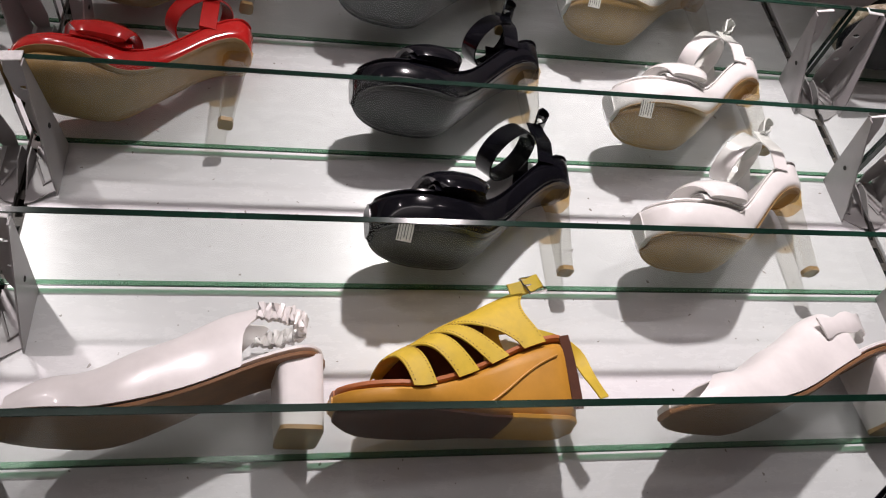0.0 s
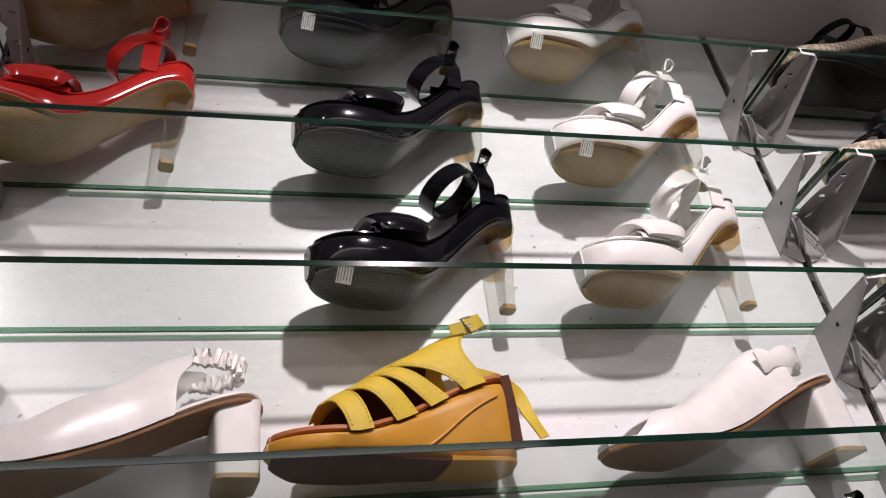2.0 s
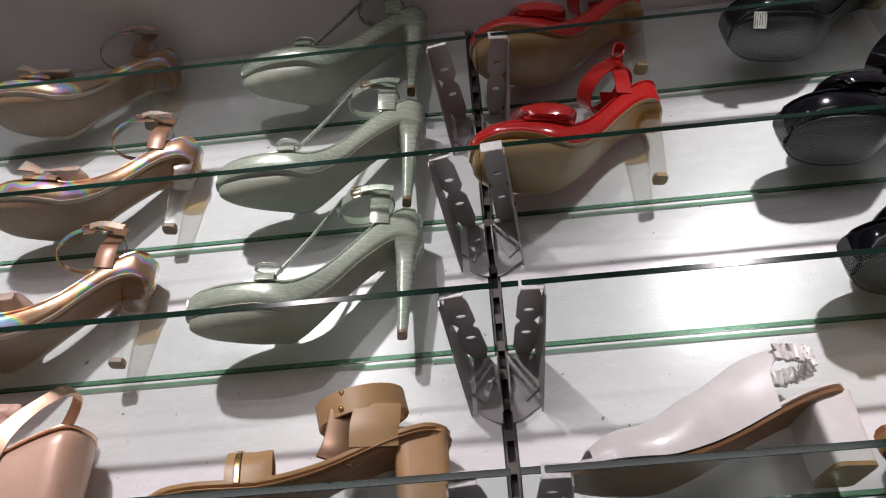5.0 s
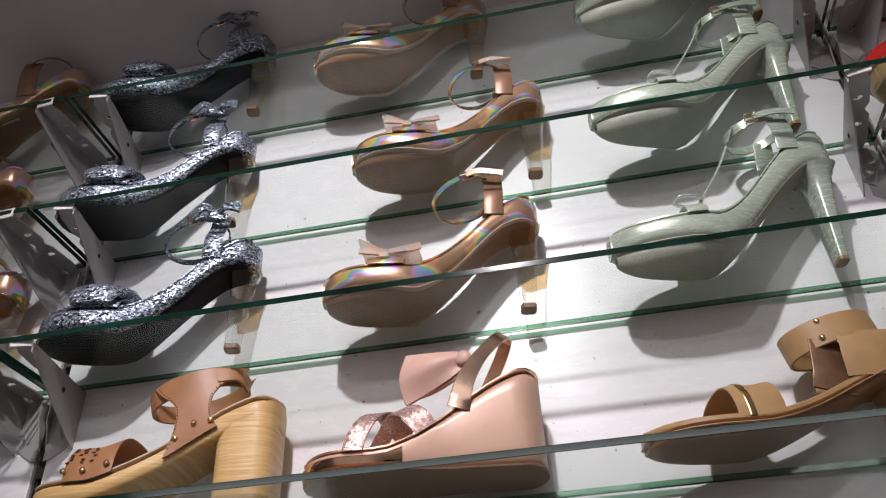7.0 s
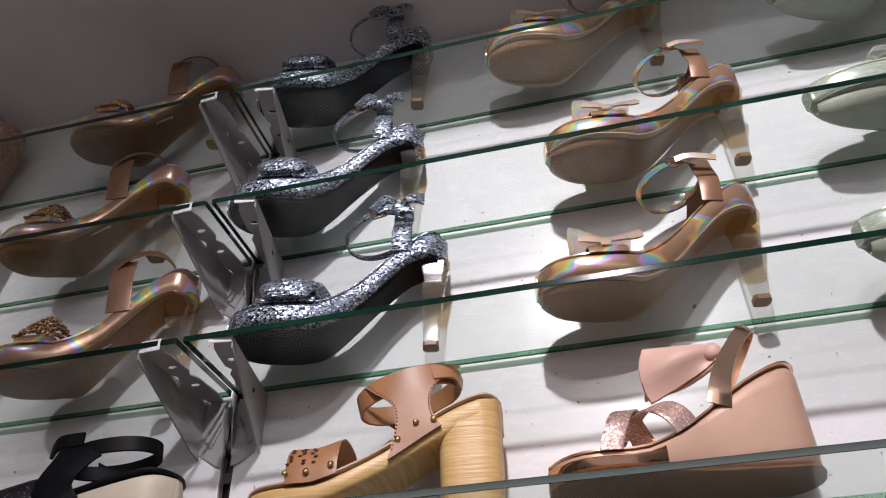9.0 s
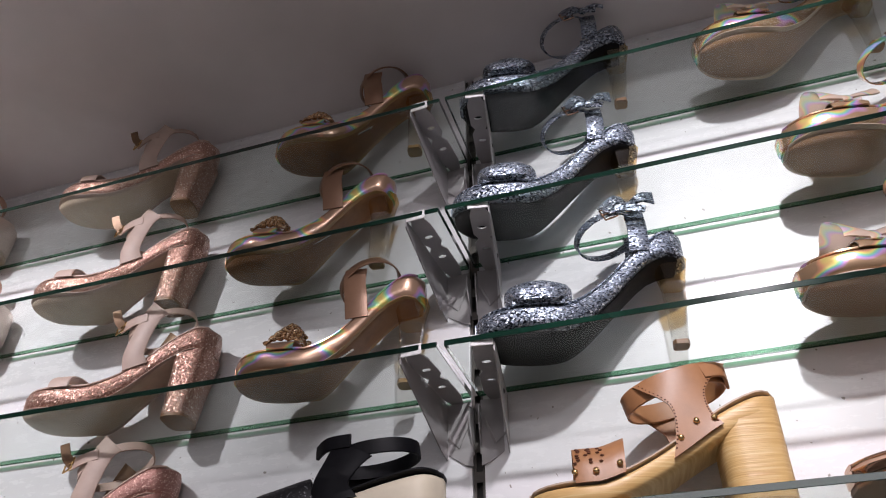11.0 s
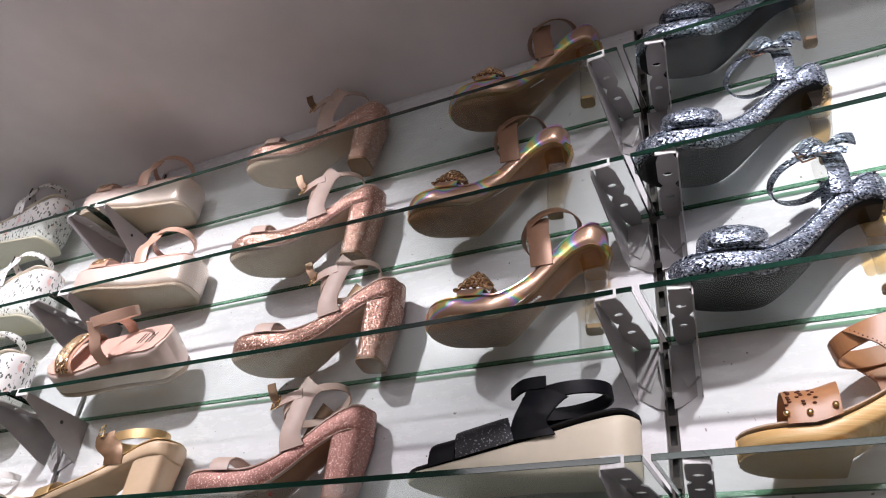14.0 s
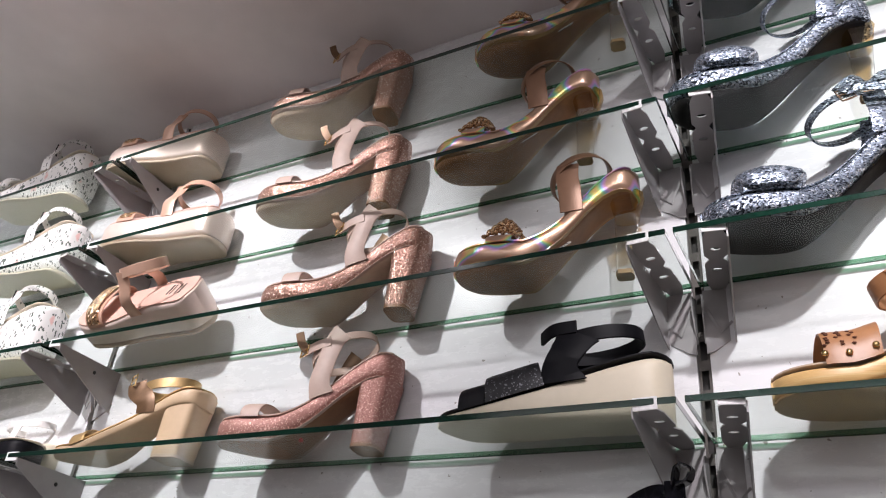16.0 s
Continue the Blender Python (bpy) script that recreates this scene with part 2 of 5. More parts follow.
GREY_SOLE = surface("grey_sole", (0.03, 0.03, 0.033), 0.3, vary=0.2, scale=50)
BLACK_SOLE = surface("black_sole", (0.007, 0.007, 0.008), 0.55, vary=0.3, scale=80, bump=0.15, bump_scale=700, spec=0.15)
BROWN_SOLE = surface("brown_sole", (0.26, 0.13, 0.06), 0.45, vary=0.2, scale=60, bump=0.1)
BEIGE_SOLE = surface("beige_sole", (0.52, 0.40, 0.30), 0.45, vary=0.1, scale=60, bump=0.08)
BRONZE_SOLE = surface("bronze_sole", (0.27, 0.155, 0.085), 0.35, vary=0.12, scale=60, bump=0.06)
GREENISH_SOLE = surface("sage_grey_sole", (0.33, 0.33, 0.27), 0.45, vary=0.1, scale=60, bump=0.08)
GOLD_FOIL = holographic("gold_holographic", (0.40, 0.26, 0.155), 0.7, 22.0, 0.26)
AMBER_FOIL = holographic("copper_holographic", (0.49, 0.315, 0.215), 0.7, 19.0, 0.28)
BOW_FOIL = holographic("champagne_foil", (0.80, 0.62, 0.50), 0.4, 24.0, 0.28)
SILVER_GLITTER = glitter("silver_glitter", (0.022, 0.028, 0.04), (0.29, 0.34, 0.42), (0.88, 0.93, 1.0), 560, 0.6, 0.32, (1, 1, 1.6), 0.6)
ROSE_GLITTER = glitter("rose_glitter", (0.34, 0.175, 0.13), (0.49, 0.29, 0.225), (1.0, 0.84, 0.72), 800, 0.55, 0.32, (1, 1, 0.9), 0.6)
ROSE_SUEDE = glitter("dusty_rose_shimmer", (0.36, 0.17, 0.14), (0.42, 0.205, 0.17), (0.95, 0.7, 0.58), 1000, 0.3, 0.5, (1, 1, 1), 0.4)
JEWEL = glitter("gold_rhinestone", (0.32, 0.17, 0.08), (0.70, 0.45, 0.25), (1.0, 0.88, 0.68), 520, 0.8, 0.25, (1, 1, 1), 1.1)
PINK_GLITTER = glitter("champagne_glitter", (0.36, 0.21, 0.18), (0.56, 0.38, 0.33), (1.0, 0.88, 0.84), 900, 0.45, 0.35, (1, 1, 1), 0.35)
MINT = surface("mint_snake", (0.405, 0.47, 0.38), 0.26, metal=0.2, vary=0.10, scale=160, bump=0.22, bump_scale=300, stretch=(0.5, 1, 2.6))
NUDE = surface("nude_leather", (0.50, 0.375, 0.31), 0.5, vary=0.07, scale=50, bump=0.1)
ROSE_SATIN = surface("rose_satin", (0.74, 0.60, 0.525), 0.34, metal=0.25, vary=0.06, scale=40, bump=0.05)
ROSEMIRROR = surface("rose_gold_mirror", (0.72, 0.46, 0.32), 0.06, metal=1.0, vary=0.15, scale=50, bump=0.05, bump_scale=120)
BLUSH = surface("blush_insole", (0.66, 0.42, 0.34), 0.5, vary=0.06, scale=50)
YELLOW = surface("yellow_nubuck", (0.60, 0.42, 0.035), 0.62, vary=0.1, scale=70, bump=0.15, bump_scale=900)
OCHRE = surface("ochre_wedge", (0.55, 0.265, 0.035), 0.38, vary=0.12, scale=30, bump=0.06)
RUST = surface("rust_insole", (0.46, 0.15, 0.05), 0.5, vary=0.12, scale=60)
DARKBROWN = surface("dark_brown_lining", (0.085, 0.032, 0.018), 0.7, vary=0.25, scale=60, spec=0.15)
CAMEL = surface("camel_leather", (0.38, 0.235, 0.105), 0.42, vary=0.1, scale=50, bump=0.1)
SANDY = surface("sand_heel", (0.46, 0.27, 0.13), 0.42, vary=0.08, scale=50, bump=0.06)
COGNAC = surface("cognac_leather", (0.35, 0.165, 0.072), 0.42, vary=0.1, scale=50, bump=0.12)
STITCH = surface("thread", (0.36, 0.24, 0.05), 0.8, vary=0.2)
PINKWEDGE = surface("rose_beige_wedge", (0.58, 0.37, 0.27), 0.36, metal=0.1, vary=0.06, scale=30)
ROSEGOLD = surface("rose_gold_metal", (0.80, 0.55, 0.40), 0.25, metal=0.9, vary=0.1, scale=60, bump=0.1, bump_scale=300)
GOLD = surface("gold_metal", (0.85, 0.60, 0.28), 0.22, metal=1.0, vary=0.12, scale=90)
SILVERMETAL = surface("silver_metal", (0.85, 0.83, 0.8), 0.18, metal=1.0, vary=0.1, scale=90)
GOLDLEATHER = surface("gold_leather", (0.50, 0.34, 0.155), 0.38, metal=0.6, vary=0.12, scale=80, bump=0.2, bump_scale=700)
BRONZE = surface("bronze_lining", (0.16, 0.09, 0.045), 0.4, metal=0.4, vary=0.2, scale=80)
SANDBEIGE = surface("beige_leather", (0.60, 0.44, 0.28), 0.42, vary=0.07, scale=40, bump=0.08)
CREAM = surface("cream_foam", (0.72, 0.64, 0.50), 0.5, vary=0.05, scale=40, bump=0.08)
BLACKLEATHER = surface("black_leather", (0.006, 0.006, 0.008), 0.5, vary=0.3, scale=60, bump=0.12, spec=0.14)
BLACKSTUD = glitter("black_studded", (0.008, 0.008, 0.01), (0.012, 0.012, 0.015), (0.18, 0.18, 0.2), 800, 0.2, 0.5, (1, 1, 1), 0.15)
FLORAL = floral_material("floral_print")
WOODHEEL = wood_heel_material("grained_wood")
BRAID = braid_material("jute_braid")
CLEAR = clear_material("clear_acrylic", (0.93, 0.925, 0.90), 0.05, 0.10, 0.75)
AMBER = clear_material("amber_acrylic", (0.84, 0.68, 0.42), 0.06, 0.13, 0.7)
COPPER = surface("copper_leather", (0.27, 0.15, 0.092), 0.36, metal=0.25, vary=0.12, scale=60, bump=0.1, bump_scale=500)
STICKER = surface("paper_label", (0.64, 0.62, 0.57), 0.6, vary=0.03)
INK = surface("printing_ink", (0.06, 0.06, 0.06), 0.6, vary=0.1)
REDINK = surface("red_ink", (0.6, 0.03, 0.02), 0.6, vary=0.1)


# ---- mesh tools ----
def part(name, bm, material, parent=None, label=""):
    """Links a bmesh as one mesh object under a thing or a part."""
    bmesh.ops.recalc_face_normals(bm, faces=bm.faces)
    me = bpy.data.meshes.new(name)
    bm.to_mesh(me)
    bm.free()
    for mat in material if isinstance(material, (list, tuple)) else [material]:
        me.materials.append(mat)
    ob = new(name, me)
    ob.parent = parent
    if label:
        tagged(ob, label)
    return ob


def thing(name, label, category, group="", kind=""):
    return tagged(new(name), label, category, group, kind)


def shade(bm, angle=40):
    for f in bm.faces:
        f.smooth = True
    for e in bm.edges:
        if len(e.link_faces) == 2 and e.calc_face_angle(0) > radians(angle):
            e.smooth = False
    return bm


def loft(rings, caps=True, closed=False):
    """Skins closed rings of equal count."""
    bm = bmesh.new()
    vs = [[bm.verts.new(p) for p in r] for r in rings]
    n = len(vs[0])
    pairs = list(zip(vs, vs[1:])) + ([(vs[-1], vs[0])] if closed else [])
    for a, b in pairs:
        for i in range(n):
            bm.faces.new((a[i], a[(i + 1) % n], b[(i + 1) % n], b[i]))
    if caps and not closed:
        bm.faces.new(vs[0])
        bm.faces.new(list(reversed(vs[-1])))
    bmesh.ops.recalc_face_normals(bm, faces=bm.faces)
    return shade(bm)


def box(x0, x1, y0, y1, z0, z1, bevel=0.0):
    bm = bmesh.new()
    bmesh.ops.create_cube(bm, size=1, matrix=Matrix.LocRotScale(((x0 + x1) / 2, (y0 + y1) / 2, (z0 + z1) / 2), None, (x1 - x0, y1 - y0, z1 - z0)))
    if bevel:
        bmesh.ops.bevel(bm, geom=bm.edges[:], offset=bevel, segments=2, affect="EDGES", profile=0.5)
    return bm


def prism(points, axis, a, b):
    """A plate: outline points in the two other axes, from a to b along axis 'x', 'y' or 'z'."""
    put = {"x": lambda p, k: (k, p[0], p[1]), "y": lambda p, k: (p[0], k, p[1]), "z": lambda p, k: (p[0], p[1], k)}[axis]
    return loft([[put(p, a) for p in points], [put(p, b) for p in points]])


def merge(*bms):
    out = bmesh.new()
    for b in bms:
        me = bpy.data.meshes.new("tmp")
        b.to_mesh(me)
        b.free()
        out.from_mesh(me)
        bpy.data.meshes.remove(me)
    return out


def keys(*pts):
    """A smooth function through (u, value) keys."""
    us, vals = [p[0] for p in pts], [p[1] for p in pts]

    def f(u):
        if u <= us[0]:
            return vals[0]
        for (u0, v0), (u1, v1) in zip(pts, pts[1:]):
            if u <= u1:
                s = (u - u0) / (u1 - u0)
                return v0 + (v1 - v0) * s * s * (3 - 2 * s)
        return vals[-1]
    return f


def flow(*pts):
    """A smooth curve through (u, value) keys that never overshoots and has no steps."""
    us, vs = [p[0] for p in pts], [p[1] for p in pts]
    d = [(vs[i + 1] - vs[i]) / (us[i + 1] - us[i]) for i in range(len(pts) - 1)]
    m = [d[0]] + [2 * a * b / (a + b) if a * b > 0 else 0.0 for a, b in zip(d, d[1:])] + [d[-1]]

    def f(u):
        if u <= us[0]:
            return vs[0]
        for i in range(len(d)):
            if u <= us[i + 1]:
                h = us[i + 1] - us[i]
                q = (u - us[i]) / h
                return vs[i] * (1 + 2 * q) * (1 - q) ** 2 + h * m[i] * q * (1 - q) ** 2 + vs[i + 1] * q * q * (3 - 2 * q) + h * m[i + 1] * q * q * (q - 1)
        return vs[-1]
    return f


def ribbon(path, side, width, thick=0.0016, closed=False, round_ends=False):
    """A strap along path; side: the direction of its breadth at each point; width: a number or a function of 0..1."""
    n, rings = len(path), []
    P = [Vector(p) for p in path]
    for i, p in enumerate(P):
        a, b = (P[i - 1] if i or closed else P[0]), (P[(i + 1) % n] if i < n - 1 or closed else P[-1])
        t = (b - a).normalized()
        s = Vector(side[i] if isinstance(side, list) else side)
        s = (s - t * s.dot(t)).normalized()
        m = t.cross(s)
        w = (width(i / (n - 1)) if callable(width) else width) / 2
        h = thick / 2
        rings.append([p + s * w * x + m * h * y for x, y in ((-1, -0.4), (-0.94, -1), (0, -1.1), (0.94, -1), (1, -0.4), (1, 0.4), (0.94, 1), (0, 1.1), (-0.94, 1), (-1, 0.4))])
    return loft(rings, closed=closed)


def tube(path, r, sides=8, closed=False):
    P = [Vector(p) for p in path]
    n, rings = len(P), []
    up = Vector((0.13, 0.31, 0.94))
    for i, p in enumerate(P):
        a, b = (P[i - 1] if i or closed else P[0]), (P[(i + 1) % n] if i < n - 1 or closed else P[-1])
        t = (b - a).normalized()
        s = (up - t * up.dot(t)).normalized()
        m = t.cross(s)
        rings.append([p + (s * math.cos(k * 2 * math.pi / sides) + m * math.sin(k * 2 * math.pi / sides)) * r for k in range(sides)])
    return loft(rings, closed=closed)


def spline(pts, n=24, closed=False):
    """A smooth path through 3D points."""
    P = [Vector(p) for p in pts]
    c, out = len(P), []
    spans = c if closed else c - 1
    for k in range(n if closed else n + 1):
        f = k / n * spans
        i = min(int(f), spans - 1)
        s = f - i
        g = lambda j: P[j % c] if closed else P[max(0, min(c - 1, j))]
        p0, p1, p2, p3 = g(i - 1), g(i), g(i + 1), g(i + 2)
        out.append(0.5 * (2 * p1 + (p2 - p0) * s + (2 * p0 - 5 * p1 + 4 * p2 - p3) * s * s + (3 * p1 - p0 - 3 * p2 + p3) * s ** 3))
    return out


def panel(rows, thick=0.002, out=(0, -1, 0)):
    """A sheet of leather through rows of points, given thickness against out."""
    d = Vector(out) * thick
    return loft([[Vector(p) for p in row] + [Vector(p) - d for p in reversed(row)] for row in rows])


def dome(x, y, z, r, normal=(0, -1, 0), flat=0.6):
    bm = bmesh.new()
    q = Vector(normal).to_track_quat("Z", "Y")
    bmesh.ops.create_uvsphere(bm, u_segments=10, v_segments=6, radius=r, matrix=Matrix.LocRotScale((x, y, z), q, (1, 1, flat)))
    return shade(bm, 80)


# ---- shoe tools: u runs from the toe (0) to the heel (1), x = u * length; v is across, the front side is -y ----
U = [0.0, 0.006, 0.02, 0.045, 0.08, 0.12, 0.17, 0.23, 0.3, 0.36, 0.41, 0.45, 0.49, 0.53, 0.57, 0.62, 0.67, 0.72, 0.77, 0.82, 0.87, 0.91, 0.94, 0.965, 0.985, 0.996, 1.0]


class Last:
    """The outline and the footbed of one shoe."""

    def __init__(self, length, width, low, high, rise=(0.34, 0.9), waist=0.62, heel=0.66, toe=0.27, round_toe=2.3, spring=0.0):
        self.L, self.W = length, width
        curve = keys((0, low + spring), (0.12, low), (rise[0], low), (rise[1], high), (1, high * 1.01))
        slope = lambda u: low + (high - low) * min(1, max(0, (u - rise[0]) / (rise[1] - rise[0])))
        self.bed = lambda u: 0.6 * curve(u) + 0.4 * slope(u)
        self.base = keys((0, 1), (0.33, 1), (0.64, waist), (0.88, heel), (1, heel))
        self.toe, self.k = toe, round_toe

    def hw(self, u):
        w = self.base(u) * self.W / 2
        if u < self.toe:
            w *= max(0.05, (1 - (1 - u / self.toe) ** self.k)) ** 0.5
        if u > 0.9:
            w *= max(0.05, 1 - ((u - 0.9) / 0.1) ** 2.4) ** 0.5
        return w

    def body(self, lo, hi, grow=0.0, taper=1.0, u0=0.0, u1=1.0, soft=5.0, shift=0.0, sides=20):
        """A closed form between the heights lo(u) and hi(u); taper narrows its underside."""
        rings = []
        for u in [u0] + [q for q in U if u0 < q < u1] + [u1]:
            a, b, w = lo(u), hi(u), self.hw(u) + grow
            x = u * self.L + (grow if u > 0.97 else -grow if u < 0.02 else 0)
            ring = []
            for k in range(sides):
                t = (k + 0.5) * 2 * math.pi / sides
                c, s = math.cos(t), math.sin(t)
                e = 2 / soft
                cy, sz = math.copysign(abs(c) ** e, c), math.copysign(abs(s) ** e, s)
                f = 1 + (taper - 1) * (1 - (sz + 1) / 2)
                ring.append((x + (shift * (1 - sz) / 2), w * cy * f, (a + b) / 2 + (b - a) / 2 * sz))
            rings.append(ring)
        return loft(rings)

    def over(self, u, th, height, spread=1.0, lift=0.0):
        """A point on an arched upper over the foot: th from 0 (back side) to pi (front side)."""
        c, s = math.cos(th), math.sin(th)
        return Vector((u * self.L, self.hw(u) * spread * math.copysign(abs(c) ** 0.75, c), self.bed(u) + lift + height * abs(s) ** 0.8))

    def patch(self, lo, hi, height, spread=1.02, th0=0.0, th1=math.pi, n=18, m=8, thick=0.0016, lift=-0.002):
        """A piece of upper between the lines u = lo(s) and u = hi(s), s from 0 at the back side to 1 at the front side; height(u)."""
        outer, inner = [], []
        for i in range(n + 1):
            s = i / n
            th = th0 + (th1 - th0) * s
            ro, ri = [], []
            for j in range(m + 1):
                u = lo(s) + (hi(s) - lo(s)) * j / m
                edge = 1 if 0 < j < m else 0.35
                p = self.over(u, th, height(u), spread, lift)
                q = self.over(u, th, height(u) - thick * 1.2, spread - 2 * thick / self.W, lift)
                ro.append(p if edge == 1 else p.lerp(q, 0.3))
                ri.append(q)
            outer.append(ro)
            inner.append(ri)
        return loft([o + list(reversed(i)) for o, i in zip(outer, inner)])


def const(c):
    return lambda *_: c


def ankle_ring(cx, cz, a, b, tilt, width, thick=0.0016, cy=0.0, n=30, flare=0.0, roll=0.0):
    """A band round the ankle: an ellipse in a plane tilted about y, its heel side high; roll lifts its front side."""
    pts, sides = [], []
    q = Euler((radians(-roll), radians(-tilt), 0)).to_matrix()
    for k in range(n):
        t = 2 * math.pi * k / n
        pts.append(Vector((cx, cy, cz)) + q @ Vector((a * math.cos(t), b * math.sin(t), 0)))
        sides.append(q @ Vector((flare * math.cos(t), flare * math.sin(t), 1)))
    return ribbon(pts, sides, width, thick, closed=True)


def upright(last, u, top, width, side, lean=0.0, thick=0.0016):
    """A strap from the footbed's edge up to top; side -1 front, 1 back."""
    p0 = Vector((u * last.L, side * last.hw(u), last.bed(u) - 0.006))
    p3 = Vector(top)
    p1 = p0 + Vector((lean * 0.3, side * 0.002, (p3.z - p0.z) * 0.4))
    p2 = p0.lerp(p3, 0.7) + Vector((lean * 0.2, side * 0.002, 0))
    return ribbon(spline([p0, p1, p2, p3], 10), [(1, 0, 0.15)] * 11, width, thick)


def buckle(center, size, normal=(0, -1, 0), turn=0.0, r=0.0011, bar=True):
    q = Vector(normal).to_track_quat("Z", "Y").to_matrix() @ Matrix.Rotation(radians(turn), 3, "Z")
    w, h = size[0] / 2, size[1] / 2
    loop = [(-w, -h), (0, -h), (w, -h), (w, 0), (w, h), (0, h), (-w, h), (-w, 0)]
    ring = tube([Vector(center) + q @ Vector((x, y, 0)) for x, y in loop], r, 6, True)
    if bar:
        return merge(ring, tube([Vector(center) + q @ Vector((-w, 0, 0.0008)), Vector(center) + q @ Vector((w, 0, 0.0008))], r * 0.8, 6))
    return ring


def sticker(last, parent, u, shell, turn=14):
    """A barcode label stuck low on the curved toe of a platform."""
    tree = BVHTree.FromBMesh(shell)
    a = Vector((u * last.L - 0.030, -last.hw(u) - 0.030, -0.014))
    b = Vector((u * last.L + 0.012, -last.hw(u) * 0.5, 0.010))
    hit, nrm, _, _ = tree.ray_cast(a, (b - a).normalized())
    shell.free()
    if nrm.dot(b - a) > 0:
        nrm = -nrm
    up = (Vector((0, 0, 1)) - nrm * nrm.z).normalized()
    m = Matrix((up.cross(nrm), up, nrm)).transposed().to_4x4()
    m.translation = hit + nrm * 0.0020
    m = m @ Matrix.Rotation(radians(-turn), 4, "Z")
    bm = box(-0.0070, 0.0070, -0.0095, 0.0095, -0.0016, 0.0004)
    bmesh.ops.transform(bm, matrix=m, verts=bm.verts)
    lab = part("price_label", bm, STICKER, parent, "white paper price label with printed bars")
    bars = []
    for k, wd, e in ((-0.0055, 0.0004, 0.008), (-0.0030, 0.0003, 0.0085), (-0.0004, 0.0004, 0.006), (0.0022, 0.0003, 0.008), (0.0052, 0.0003, 0.0075)):
        c = box(k - wd, k + wd, -e, e, 0.0004, 0.0007)
        bmesh.ops.transform(c, matrix=m, verts=c.verts)
        bars.append(c)
    part("print_bars", merge(*bars), INK, lab)


def platform_shoe(ob, last, cover, sole, bed, depth, sole_top=None, shank=0.004, taper=0.84, ball=0.43, welt=None, lean=0.95):
    """Platform, wrapped sides, insole and shank shared by the heeled sandals. depth(u): height of the wrapped side below the footbed."""
    mid = lambda u: max(0.002, last.bed(u) - depth(u))
    low = flow((0, 0.013), (0.04, 0.006), (0.12, 0.0014), (ball - 0.14, 0.0004), (ball - 0.06, 0.0026), (ball + 0.01, 0.011), (ball + 0.07, 0.028), (ball + 0.13, 0.062), (ball + 0.2, 0.2))
    under = lambda u: min(low(u), mid(u) - shank)
    part("platform_cover", last.body(mid, last.bed, 0.0, lean), cover, ob)
    part("outsole", last.body(under, lambda u: mid(u) + 0.0015, -0.0015 - (1 - lean) * last.W * 0.5, taper, u1=0.955, soft=2.7), sole, ob)
    part("insole", last.body(lambda u: last.bed(u) - 0.001, lambda u: last.bed(u) + 0.0022, -0.0035, 1.0, soft=6), bed, ob)
    if welt:
        part("welt", last.body(lambda u: mid(u) - 0.0012, lambda u: mid(u) + 0.0012, 0.0007 - (1 - lean) * last.W * 0.5, 1.0, soft=3), welt, ob)
    return mid


def clear_heel(ob, last, mid, top_mat, column_mat, tip_mat, foot=0.905, w0=0.0135, w1=0.0074, reach=0.20):
    """A tall acrylic column under a moulded block, with a rubber tip."""
    L = last.L
    zt = mid(0.93) + 0.003
    x0, x1 = 0.935 * L, foot * L

    def sq(x, w, d, z, tip=0.0):
        return [(x + w * a, d * b, z + tip * a) for a, b in ((-1, -0.55), (-0.7, -1), (0.7, -1), (1, -0.55), (1, 0.55), (0.7, 1), (-0.7, 1), (-1, 0.55))]
    lerp = lambda a, b, s: a + (b - a) * s
    zb = 0.0052
    blk = [(0, 1.35, 1.1), (0.18 * reach, 1.26, 1.06), (0.42 * reach, 1.1, 0.98), (0.7 * reach, 0.98, 0.92), (reach, 0.88, 0.86)]
    part("heel_block", loft([sq(lerp(x0, x1, q) - w0 * (k - 0.88) * 0.35, w0 * k, w0 * j, lerp(zt, zb, q)) for q, k, j in blk]), top_mat, ob, "moulded amber top of the heel")
    part("heel_column", loft([sq(lerp(x0, x1, q), lerp(w0 * 0.86, w1, (q - reach) / (1 - reach)), lerp(w0 * 0.84, w1, (q - reach) / (1 - reach)), lerp(zt, zb, q)) for q in (reach + 0.002, 0.45, 0.6, 0.75, 0.9, 1.0)]), column_mat, ob, "clear acrylic heel column")
    part("heel_tip", loft([sq(x1, w1 * 1.04, w1 * 1.04, z) for z in (0.0002, 0.005)]), tip_mat, ob, "tan rubber heel tip")


def block_heel(ob, last, mid, mat, tip, u0=0.76, u1=0.985, base=0.8, shift=0.0, name="block_heel", sides=20, ease=1.0, narrow=0.6, sq=0.55, deep=0.97):
    """A thick heel from the seat of the shoe down to the shelf."""
    L = last.L
    cx, hx = (u0 + u1) / 2 * L, (u1 - u0) / 2 * L
    rings = []
    top = [mid(u0) + 0.002, mid(u1) + 0.002]
    for s in (0.0, 0.1, 0.25, 0.45, 0.65, 0.85, 1.0):
        k = 1 + (base - 1) * s ** ease
        ring = []
        for i in range(sides):
            t = (i + 0.5) * 2 * math.pi / sides
            c, d = math.cos(t), math.sin(t)
            ex, ey = math.copysign(abs(c) ** sq, c), math.copysign(abs(d) ** sq, d)
            x = cx + shift * s + hx * k * ex
            zt = top[0] + (top[1] - top[0]) * (ex + 1) / 2
            ring.append((x, last.hw(0.86) * deep * (1 + (base - 1) * narrow * s ** ease) * ey, zt + (0.004 - zt) * s))
        rings.append(ring)
    part(name, loft(rings), mat, ob)
    ring = rings[-1]
    part("heel_tip", loft([[(x, y, z) for x, y, _ in ring] for z in (0.0003, 0.0041)]), tip, ob)


